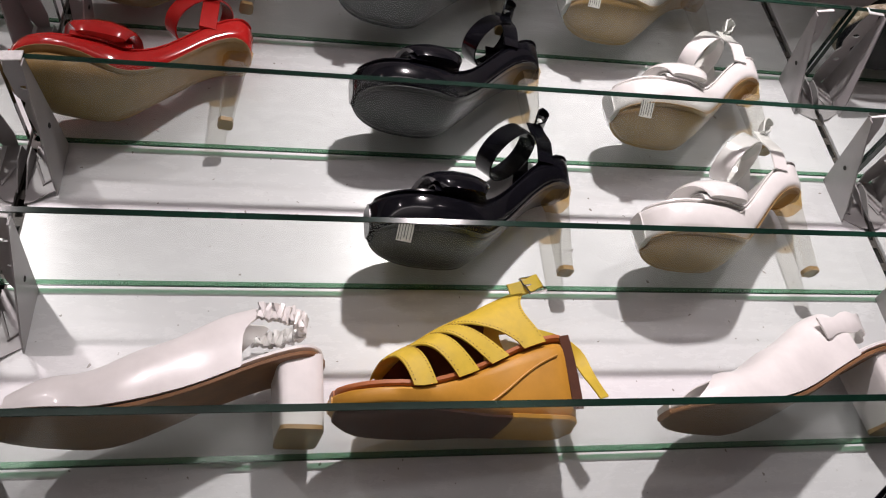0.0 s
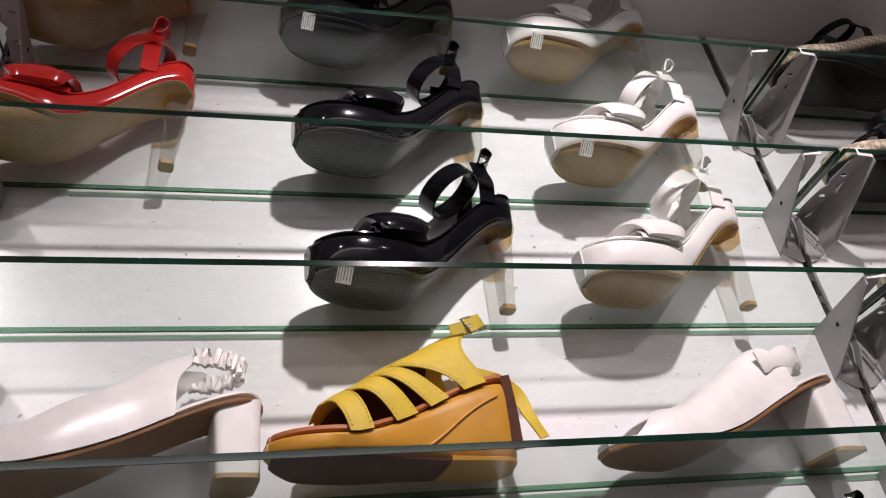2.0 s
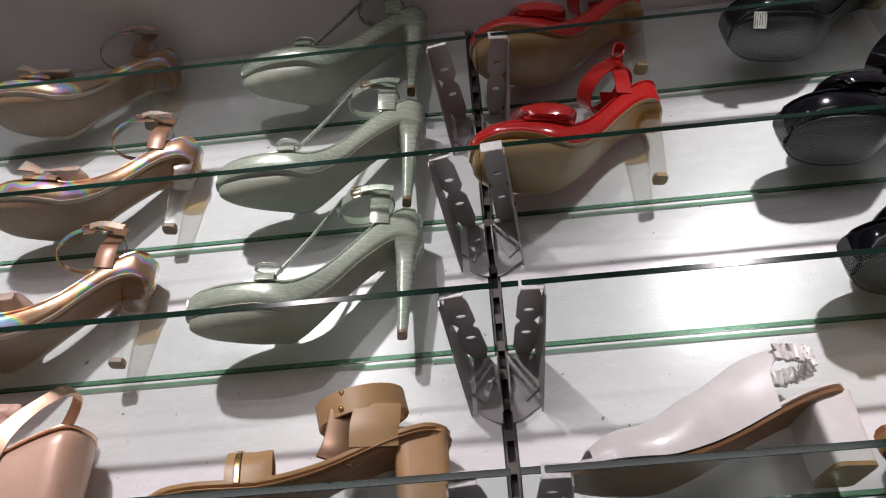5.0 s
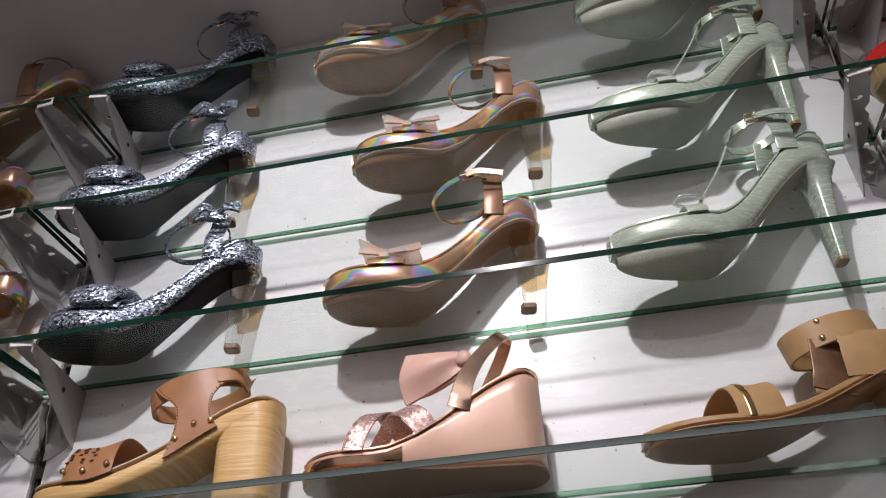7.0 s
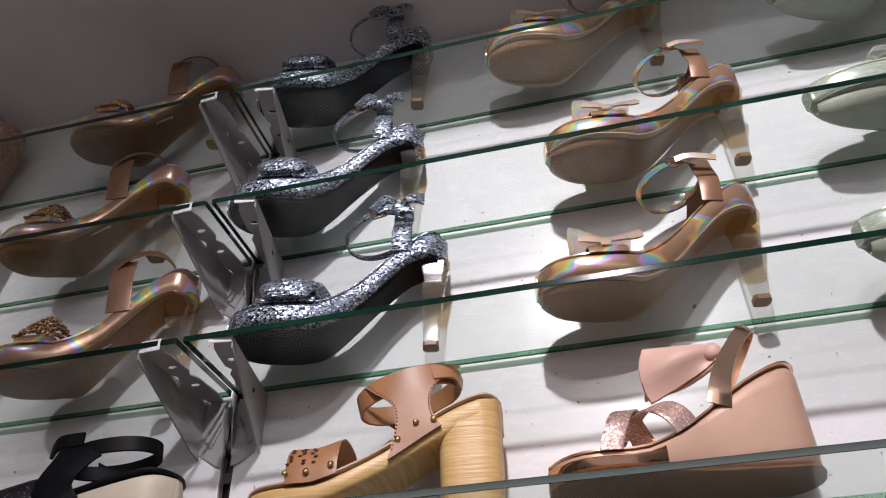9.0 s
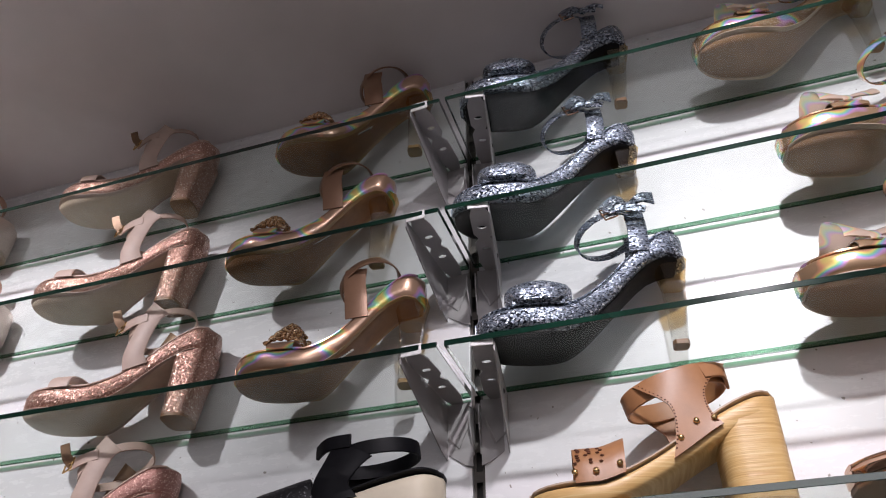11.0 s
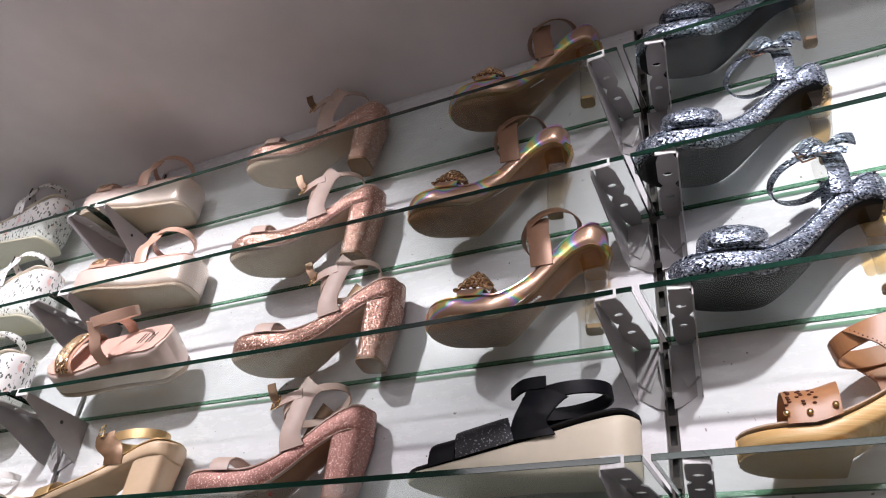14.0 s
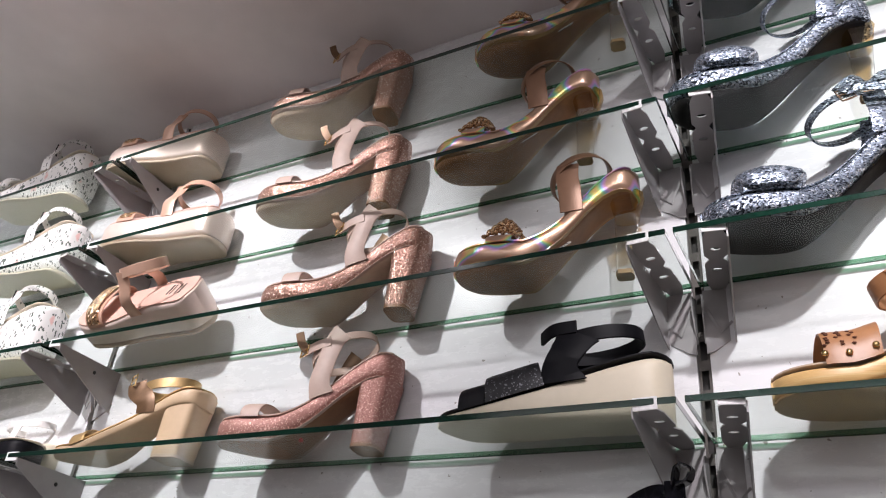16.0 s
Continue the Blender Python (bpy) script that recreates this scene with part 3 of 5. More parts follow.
def bow(ob, last, uc, mat, height, half_u=0.055, knot=True, flat=False):
    """A folded bow lying across the toes: two pillows and a knot, with a flat band under it."""
    n = 22
    rings = []
    for i in range(n + 1):
        th = math.pi * i / n
        s = math.sin(th)
        pinch = 1 - 0.5 * math.exp(-((th - math.pi / 2) / 0.28) ** 2) if knot else 1.0
        du = last.L * half_u * (0.72 + 0.5 * s) * pinch
        tk = (0.0045 + 0.0065 * s * (1 - 0.45 * (1 - pinch))) * (0.45 if flat else 1)
        c = last.over(uc, th, height, 1.03)
        nrm = Vector((0, math.cos(th), max(0.15, math.sin(th)))).normalized()
        slope = Vector((1, 0, (last.bed(uc + 0.05) - last.bed(uc - 0.05)) / (0.1 * last.L)))
        ring = []
        for k in range(14):
            a = 2 * math.pi * k / 14
            wr = 1 + 0.10 * math.sin(3 * a + 4 * th)
            ring.append(c + slope * du * math.cos(a) + nrm * tk * (math.sin(a) * wr + 0.35))
        rings.append(ring)
    part("bow", loft(rings), mat, ob)
    part("vamp_band", last.patch(lambda s: uc - half_u * 0.9, lambda s: uc + half_u * 0.9, const(height * 0.86)), mat, ob)
    if knot:
        k = last.over(uc, math.pi * 0.5, height + 0.006)
        bm = bmesh.new()
        bmesh.ops.create_uvsphere(bm, u_segments=14, v_segments=9, radius=1, matrix=Matrix.LocRotScale(k, None, (last.L * half_u * 0.72, 0.0075, 0.007)))
        part("bow_knot", shade(bm, 80), mat, ob)


def ankle_strap(ob, last, mat, u=0.70, top=0.05, ring=(0.030, 0.022), tilt=20, width=0.012, forward=-0.010, roll=24, buckle_mat=None, tail=False, quarter=0.016, side_mat=None):
    """Two tall side straps near the heel and a band round the ankle, with an optional buckle and loose end."""
    cx = u * last.L + forward
    cz = last.bed(u) + top
    up = math.sin(radians(roll)) * ring[1]
    lift = 0.8 * ring[0] * math.sin(radians(tilt))
    part("ankle_band", ankle_ring(cx, cz, ring[0], ring[1], tilt, width, roll=roll), mat, ob)
    for side in (-1, 1):
        y = side * ring[1] * math.cos(radians(roll)) * 0.62
        part("side_strap", upright(last, 0.785, (cx + 0.80 * ring[0], y, cz + lift - side * up * 0.6 + 0.003), quarter, side, 0.004), side_mat or mat, ob)
    yb = -ring[1] * math.cos(radians(roll)) - 0.002
    if buckle_mat:
        part("buckle", buckle((cx + 0.002, yb, cz + up), (0.014, width * 1.35), (0, -1, 0.1), tilt), buckle_mat, ob, "small metal buckle")
    if tail:
        p = [(cx + 0.002, yb - 0.001, cz + up + 0.002), (cx + 0.016, yb - 0.005, cz + up + 0.003), (cx + 0.040, yb - 0.008, cz + up - 0.004)]
        part("strap_end", ribbon(spline(p, 8), (0, 0, 1), width * 0.8), BOW_FOIL if side_mat else mat, ob)


def place(ob, x, y, shelf, yaw, roll=0.0, lift=0.0):
    ob.matrix_basis = pose(x, y, SHELF[shelf] + 0.0006 + lift, roll, 0, yaw)
    return ob


def repeat(ob, spots):
    """The first stands at spots[0], copies at the others: x of the toe, y, shelf, yaw."""
    for x, y, shelf, yaw in spots[1:]:
        copy_thing(ob, pose(x, y, SHELF[shelf] + 0.0006, 0, 0, yaw))
    place(ob, *spots[0])


# ---- the setting ----
def setting():
    for k, (xr, xl) in enumerate(zip(CHANNELS, CHANNELS[1:])):
        bm = box(xl + 0.0066, xr - 0.0066, WALL, WALL + 0.018, 1.0, SOFFIT, 0.0008)
        tagged(part("wall_panel_%d" % (k + 1), bm, LAMINATE), "white semi-gloss laminate back panel with specks and scuffs", "wall panel", kind="structure")
    back = box(-4.6, 3.2, WALL + 0.030, WALL + 0.13, 0, CEILING)
    tagged(part("wall_north", back, ROOM), "plain wall behind the white display panels", "wall", kind="structure")
    low = box(CHANNELS[-1], CHANNELS[0], WALL, WALL + 0.018, 0.0, 0.995)
    tagged(part("wall_lower_panel", low, LAMINATE), "white laminate panel under the display", "wall panel", kind="structure")
    # Unseen room walls; the south one is kept pale as a reflector.
    for nm, b in (("wall_south", (-4.6, 3.2, -2.9, -2.8, 0, CEILING)), ("wall_west", (-4.7, -4.6, -2.9, WALL + 0.13, 0, CEILING)), ("wall_east", (3.2, 3.3, -2.9, WALL + 0.13, 0, CEILING))):
        tagged(part(nm, box(*b), PALE_BOUNCE if nm == "wall_south" else ROOM), "plain painted shop wall", "wall", kind="structure")
    tagged(part("floor", box(-4.7, 3.3, -2.9, WALL + 0.13, -0.05, 0), FLOORING), "plain beige tiled shop floor", "floor", kind="structure")
    tagged(part("ceiling", box(-4.7, 3.3, -2.9, WALL + 0.13, CEILING, CEILING + 0.05), ROOM), "plain pale shop ceiling", "ceiling", kind="structure")
    tagged(part("soffit", box(-4.6, 3.2, SOFFIT_EDGE, WALL + 0.029, SOFFIT + 0.001, CEILING - 0.001, 0.002), PLASTER), "taupe painted soffit above the display wall", "soffit", kind="structure")


def slotted_channel(x):
    """A steel upright with a column of slots, sunk between the panels."""
    ob = thing("slotted_channel", "steel slotted upright channel sunk between white panels", "wall channel", "slotted uprights", "structure")
    y0, y1 = WALL + 0.004, WALL + 0.0055
    z0, z1 = 1.0, SOFFIT - 0.001
    strips = [box(x + a, x + b, y0, y1, z0, z1) for a, b in ((-0.0062, -0.0034), (0.0034, 0.0062))]
    z = z0
    while z < z1 - 0.03:
        for a, b in ((-0.0034, 0.0034),):
            strips.append(box(x + a, x + b, y0, y1, z, z + 0.011))
        z += 0.032
    part("slotted_face", merge(*strips), STEEL, ob)
    part("channel_back", box(x - 0.0062, x + 0.0062, WALL + 0.012, WALL + 0.028, z0, z1), DARK, ob, "dark inside of the channel")


def shelf_bracket(x, z, side, splay):
    """A white sheet-steel bracket: top flange with holes, knife plate, back plate and a lip that holds the glass. side 1: right of the channel."""
    ob = thing("shelf_bracket", "white enamelled sheet-steel shelf bracket coloured grey for shade, with chipped front lip", "shelf bracket", "shelf brackets")
    d = WALL - FRONT - 0.001
    w, t = 0.022, 0.0015
    s = side
    # top flange with two round holes
    bm = bmesh.new()
    ys, holes = [0.0, -d], (-0.045, -0.085)
    xs0, xs1 = 0.0, s * w
    segs, edge = 12, []
    cells = [(-0.0, -0.065), (-0.065, -d)]
    for (ya, yb), hy in zip(cells, holes):
        cx, r = s * w * 0.5, 0.0033
        ring = [(cx + r * 1.5 * math.cos(2 * math.pi * k / segs), hy + r * 0.8 * math.sin(2 * math.pi * k / segs)) for k in range(segs)]
        outer = []
        for k in range(segs):
            c, q = math.cos(2 * math.pi * k / segs), math.sin(2 * math.pi * k / segs)
            m = max(abs(c), abs(q))
            ex, ey = c / m, q / m
            outer.append((cx + ex * w / 2, hy + (ey * (ya - hy) if ey > 0 else ey * (hy - yb))))
        for zz in (-t, 0.0):
            vo = [bm.verts.new((a, b, zz)) for a, b in outer]
            vi = [bm.verts.new((a, b, zz)) for a, b in ring]
            for k in range(segs):
                j = (k + 1) % segs
                bm.faces.new((vo[k], vo[j], vi[j], vi[k]))
            edge.append((vo, vi))
        (vo, vi), (vo2, vi2) = edge[-2:]
        for k in range(segs):
            j = (k + 1) % segs
            bm.faces.new((vi[k], vi[j], vi2[j], vi2[k]))
            bm.faces.new((vo[k], vo[j], vo2[j], vo2[k]))
    part("top_flange", bm, ENAMEL_SHADED, ob)
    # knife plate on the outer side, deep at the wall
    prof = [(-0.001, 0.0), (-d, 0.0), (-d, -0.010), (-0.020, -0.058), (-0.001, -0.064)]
    part("side_plate", prism(prof, "x", s * w, s * (w + t)), ENAMEL_SHADED, ob)
    # The screw hole's shade is a near-black dome, with no opening cut.
    part("painted_hole", dome(s * (w + t), -0.05, -0.017, 0.003, (s, 0, 0), 0.4), DARK, ob, "dark dome standing in for a screw hole")
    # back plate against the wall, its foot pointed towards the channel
    part("back_plate", prism([(s * w, -0.002), (s * w, -0.058), (s * 0.001, -0.072), (-s * 0.006, -0.074), (-s * 0.006, -0.002)], "y", -0.0028, -0.0012), ENAMEL_SHADED, ob)
    part("hook", prism([(-0.001, -0.012), (-0.014, -0.012), (-0.014, -0.030), (-0.001, -0.062)], "x", -s * 0.0075, -s * 0.006), ENAMEL_SHADED, ob)
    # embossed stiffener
    part("stiffener", ribbon([(s * 0.021, -0.004, -0.040), (s * 0.009, -0.004, -0.052), (-s * 0.003, -0.004, -0.024)], (0, -0.2, 1), 0.003, 0.0012), ENAMEL_SHADED, ob)
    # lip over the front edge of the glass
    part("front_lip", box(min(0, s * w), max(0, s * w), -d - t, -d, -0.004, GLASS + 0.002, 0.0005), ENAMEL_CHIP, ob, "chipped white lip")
    ob.matrix_basis = pose(x, WALL, z - GLASS - 0.0003, 0, 0, splay)


def glass_shelf(x0, x1, z):
    ob = thing("glass_shelf", "clear green-edged glass shelf lying on white brackets", "glass shelf", "glass shelves")
    part("pane", box(x0, x1, FRONT + 0.0012, BACK - 0.0012, z - GLASS, z), PANE, ob, "clear glass sheet")
    part("front_edge", box(x0, x1, FRONT, FRONT + 0.001, z - GLASS, z, 0.0004), EDGE, ob, "dark green polished glass edge")
    part("back_edge", box(x0, x1, BACK - 0.001, BACK, z - GLASS + 0.0014, z), EDGE_BACK, ob, "pale green glass back edge")
    part("back_arris_gap", box(x0, x1, BACK - 0.001, BACK, z - GLASS, z - GLASS + 0.0013), ARRIS_GAP, ob, "glass arris darkened for the shadow gap at the wall")
    for x in (x0, x1):
        part("end_edge", box(min(x, x), x + 0.0006, FRONT + 0.001, BACK - 0.001, z - GLASS, z), EDGE, ob)


# how far each pair of brackets is bent from square, in degrees: right, left
SPLAY = {-1.169: (9, -4), (-0.26, 3): (-6, -11)}
setting()
for cx in CHANNELS[1:-1]:
    slotted_channel(cx)
for level, z in SHELF.items():
    for xr, xl in zip(CHANNELS, CHANNELS[1:]):
        glass_shelf(xl + 0.004, xr - 0.004, z)
    for cx in CHANNELS[1:-1]:
        right, left = SPLAY.get((cx, level), SPLAY.get(cx, (4, -9)))
        shelf_bracket(cx + 0.0105, z, 1, right)
        shelf_bracket(cx - 0.0105, z, -1, left)


# ---- the shoes ----
def bow_heel(name, label, cover, sole, bed, group, labelled, tip, column=CLEAR, wrap=0.036, lean=0.84, taper=0.72, ring_u=0.705, strap_u=0.835):
    """A patent platform sandal with a bow and a clear column heel."""
    ob = thing(name, label, "high heel", group)
    last = Last(0.228, 0.088, 0.045, 0.133, rise=(0.44, 0.92), toe=0.26)
    mid = platform_shoe(ob, last, cover, sole, bed, flow((0, wrap - 0.003), (0.25, wrap), (0.42, max(wrap, 0.030)), (0.6, 0.032), (0.8, 0.031), (1, 0.035)), taper=taper, welt=sole, lean=lean, ball=0.46)
    clear_heel(ob, last, mid, AMBER, column, tip, foot=0.905)
    bow(ob, last, 0.36, cover, 0.022, 0.135, knot=False)
    part("counter", last.patch(lambda s: 0.80 + 0.16 * abs(2 * s - 1), lambda s: 0.985, const(0.004), 0.99, 0.02, math.pi - 0.02), cover, ob)
    cx, cz, ra, rb, L = ring_u * last.L, 0.147, 0.036, 0.028, last.L
    part("ankle_band", ankle_ring(cx, cz, ra, rb, 36, 0.022, 0.0022, roll=17), cover, ob)
    for side in (-1, 1):
        top = (strap_u * L, side * 0.019, cz + 0.022 - side * 0.009)
        part("heel_strap", upright(last, strap_u - 0.005, top, 0.018, side, 0.004, 0.0022), cover, ob)
    knot = [(strap_u * L, -0.0205, cz + 0.028), ((strap_u + 0.02) * L, -0.026, cz + 0.042), ((strap_u + 0.065) * L, -0.022, cz + 0.041), ((strap_u + 0.055) * L, -0.019, cz + 0.032), ((strap_u + 0.01) * L, -0.018, cz + 0.026)]
    part("strap_loop", ribbon(spline(knot, 14), (0.25, 0.9, 0.1), 0.016, 0.0022), cover, ob)
    if labelled:
        shell = bmesh.new()
        for piece in ob.children:
            if piece.name.startswith(("outsole", "platform_cover")):
                shell.from_mesh(piece.data)
        sticker(last, ob, 0.10, shell)
    return ob


def foil_heel(name, label, cover, sole, bed, group, toe_piece, tip, strap, column=CLEAR, band=0.009, size=(0.220, 0.085), high=0.124, welt=None, closed_strap=False, barcode=False):
    """A metallic platform sandal with a clear heel and a buckled ankle strap."""
    ob = thing(name, label, "high heel", group)
    last = Last(size[0], size[1], 0.036, high, rise=(0.41, 0.92), toe=0.27)
    mid = platform_shoe(ob, last, cover, sole, bed, flow((0, 0.022), (0.25, 0.024), (0.42, 0.027), (0.6, 0.026), (0.8, 0.024), (0.9, 0.028), (1, 0.032)), taper=0.72, welt=welt, lean=0.92, ball=0.43)
    clear_heel(ob, last, mid, AMBER, column, tip, foot=0.912, w0=0.0150 if closed_strap else 0.0135, w1=0.0090 if closed_strap else 0.0074, reach=0.30)
    if toe_piece == "bow":
        part("vamp_band", last.patch(lambda s: 0.21, lambda s: 0.37, const(0.018)), cover, ob)
        part("bow_wing", last.patch(lambda s: 0.165 + 0.012 * math.sin(9 * s), lambda s: 0.305, lambda u: 0.028 + 0.16 * abs(u - 0.29), 1.04, math.pi * 0.22, math.pi * 0.93), BOW_FOIL, ob, "folded champagne foil bow wing")
        part("bow_wing", last.patch(lambda s: 0.275, lambda s: 0.435 + 0.012 * math.sin(8 * s), lambda u: 0.027 + 0.10 * abs(u - 0.29), 1.05, math.pi * 0.25, math.pi * 0.9), BOW_FOIL, ob)
        part("bow_knot", last.patch(lambda s: 0.262, lambda s: 0.305, const(0.0295), 1.06, math.pi * 0.2, math.pi * 0.95), BOW_FOIL, ob)
    elif toe_piece == "puff":
        bow(ob, last, 0.30, cover, 0.021, 0.13, knot=False)
    else:
        part("vamp_band", last.patch(lambda s: 0.22, lambda s: 0.36, const(0.018)), cover, ob)
        pts, rnd = [], random.Random(5)
        peak = lambda a: 1 - abs(2 * a - 1) ** 1.3
        for i in range(13):
            for j in range(9):
                s, u = 0.24 + 0.62 * i / 12, 0.205 + 0.185 * j / 8
                q = last.over(u, math.pi * s, 0.016 + 0.029 * peak(j / 8) ** 0.7 * (0.35 + 0.65 * peak(i / 12)))
                pts.append(dome(q.x, q.y, q.z, 0.0027 + 0.0010 * rnd.random(), (rnd.uniform(-1, 1), -0.6, 1), 0.8))
        part("jewelled_ornament", merge(*pts), toe_piece, ob, "raised cluster of copper-gold rhinestones")
    if closed_strap:
        cx, cz = 0.68 * last.L, last.bed(0.69) + 0.040
        part("ankle_band", ankle_ring(cx + 0.002, cz + 0.006, 0.036, 0.029, 28, 0.020, roll=34), COPPER, ob)
        for side in (-1, 1):
            part("side_strap", upright(last, 0.66, (cx - 0.010, side * 0.023, cz + 0.002 - side * 0.012), 0.026, side, -0.008), COPPER, ob)
    else:
        ankle_strap(ob, last, strap, 0.70, 0.054, (0.036, 0.026), 20, band, -0.008, buckle_mat=ROSEGOLD, tail=True, quarter=0.020, side_mat=COPPER if toe_piece == "bow" else None)
    if toe_piece == "puff":
        cx, cz = 0.70 * last.L + 0.016, last.bed(0.70) + 0.074
        for k in (-1, 1):
            loop = [(cx, -0.022, cz), (cx + k * 0.013, -0.028, cz + 0.007), (cx + k * 0.027, -0.025, cz + 0.001 + 0.006 * k)]
            part("ankle_bow", ribbon(spline(loop, 8), (0, 0.2, 1), lambda q: 0.007 + 0.012 * q, 0.003), strap, ob)
        part("bow_knot", dome(cx, -0.024, cz, 0.006, (0, -1, 0.2), 0.7), strap, ob)
    if barcode:
        m = pose(0.60 * last.L, -last.hw(0.6) * 0.6, mid(0.6) - 0.006, 40, -32, 0)
        bm = box(-0.011, 0.011, -0.007, 0.007, -0.0004, 0.0004)
        bmesh.ops.transform(bm, matrix=m, verts=bm.verts)
        lab = part("price_label", bm, STICKER, ob, "white barcode label")
        bars = []
        for k in range(6):
            b = box(-0.009 + k * 0.003, -0.0078 + k * 0.003, -0.005, 0.005, -0.0007, 0.0007)
            bmesh.ops.transform(b, matrix=m, verts=b.verts)
            bars.append(b)
        part("print_bars", merge(*bars), INK, lab)
    return ob


def stiletto(group):
    """A mint snake-print platform stiletto with thin straps."""
    ob = thing("stiletto_sandal", "pale mint snake-print platform stiletto sandal with thin straps", "high heel", group)
    last = Last(0.232, 0.084, 0.041, 0.144, rise=(0.42, 0.91), toe=0.40, round_toe=1.8, waist=0.6, heel=0.6)
    mid = platform_shoe(ob, last, MINT, GREENISH_SOLE, MINT, keys((0, 0.022), (0.3, 0.024), (0.45, 0.030), (0.65, 0.030), (0.85, 0.034), (1, 0.042)), taper=0.60, welt=GREENISH_SOLE, lean=0.88, ball=0.44)
    block_heel(ob, last, mid, MINT, BROWN_SOLE, 0.85, 0.995, 0.30, -0.006, "stiletto_heel", ease=0.36, narrow=0.98)
    part("toe_strap", last.patch(lambda s: 0.29, lambda s: 0.37, const(0.018)), MINT, ob)
    for k in (0.0,):
        c = last.over(0.33 + 0.07 * k, math.pi * (0.60 + 0.10 * k), 0.021)
        loop = [c, c + Vector((-0.012, -0.003, 0.003)), c + Vector((-0.006, -0.008, 0.008)), c + Vector((0.010, -0.008, 0.006)), c + Vector((0.012, -0.003, 0.002)), c]
        part("bow_loop", ribbon(spline(loop, 16), (0.1, 1, 0.5), 0.009), MINT, ob)
    cx, cz = 0.735 * last.L, last.bed(0.72) + 0.056
    part("ankle_band", ankle_ring(cx, cz, 0.031, 0.024, 12, 0.010), MINT, ob)
    p0 = last.over(0.36, math.pi * 0.62, 0.018)
    part("instep_strap", ribbon(spline([p0, p0.lerp(Vector((cx - 0.026, -0.012, cz)), 0.5) + Vector((0.003, -0.004, -0.003)), Vector((cx - 0.026, -0.012, cz))], 12), (0, 1, 0.3), 0.0065), MINT, ob)
    for side in (-1, 1):
        part("side_strap", upright(last, 0.80, (cx + 0.016, side * 0.0205, cz + 0.004), 0.020, side), MINT, ob)
    part("buckle", buckle((cx - 0.010, -0.026, cz), (0.011, 0.012), (-0.3, -1, 0.1)), ROSEGOLD, ob, "gold buckle")
    part("strap_end", ribbon(spline([(cx - 0.008, -0.027, cz), (cx + 0.012, -0.032, cz + 0.001), (cx + 0.030, -0.035, cz - 0.004)], 8), (0, 0, 1), 0.0075), MINT, ob)
    return ob


def glitter_block(name, label, cover, straps, group, tail=True, high=0.114, mark=False):
    """A glittering platform sandal on a thick flared heel with nude straps."""
    ob = thing(name, label, "block heel", group)
    last = Last(0.226, 0.086, 0.030 if mark else 0.036, high, rise=(0.38, 0.92), toe=0.26, waist=0.64, heel=0.68)
    deep = 0.002 if mark else 0.0
    mid = platform_shoe(ob, last, cover, BROWN_SOLE if mark else BEIGE_SOLE, straps, keys((0, 0.022 + deep), (0.25, 0.026 + deep), (0.42, 0.028 + deep / 2), (0.7, 0.026), (0.85, 0.028), (1, 0.032)), taper=0.74, welt=straps, ball=0.42)
    block_heel(ob, last, mid, cover, BROWN_SOLE, 0.80, 0.995, 0.76, -0.008, ease=0.9, narrow=0.9)
    part("toe_strap", last.patch(lambda s: 0.20, lambda s: 0.31, const(0.024)), straps, ob)
    cx, cz = 0.655 * last.L, last.bed(0.66) + 0.050
    part("ankle_band", ankle_ring(cx, cz, 0.043, 0.029, 24, 0.012, roll=12), straps, ob)
    for side in (-1, 1):
        foot = 0.615 if side < 0 else 0.57
        p0 = Vector((foot * last.L, side * (last.hw(foot) + 0.001), last.bed(foot) - 0.006))
        p1 = p0 + Vector((-0.004, side * 0.002, 0.020))
        p2 = Vector((cx - 0.004, side * 0.0290, cz - 0.004 - side * 0.005))
        p3 = Vector((cx + 0.006, side * 0.0285, cz + 0.012 - side * 0.005))
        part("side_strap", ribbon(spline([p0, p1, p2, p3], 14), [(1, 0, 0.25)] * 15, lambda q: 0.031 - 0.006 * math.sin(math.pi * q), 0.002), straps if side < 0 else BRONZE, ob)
    q = Vector((cx - 0.043, -0.016, cz - 0.004))
    part("buckle_tab", ribbon(spline([(cx - 0.008, -0.030, cz + 0.004), (cx - 0.026, -0.027, cz), q + Vector((-0.004, 0, 0.001))], 8), (0, 0, 1), 0.013, 0.002), straps, ob)
    part("buckle", buckle(q + Vector((-0.004, -0.003, 0.001)), (0.013, 0.015), (-0.5, -0.9, 0.2), 12), GOLD, ob, "gold buckle")
    if tail:
        part("strap_end", ribbon(spline([q + Vector((0, -0.003, 0.001)), q + Vector((-0.008, -0.006, 0.010)), q + Vector((-0.013, -0.008, 0.024))], 8), (0.8, 0, 0.5), 0.011), BRONZE, ob)
    if mark:
        part("red_mark", dome(0.50 * last.L, -0.010, mid(0.5) - 0.0045, 0.004, (0, -0.6, -1), 0.15), REDINK, ob, "small red stamp under the arch")
    return ob


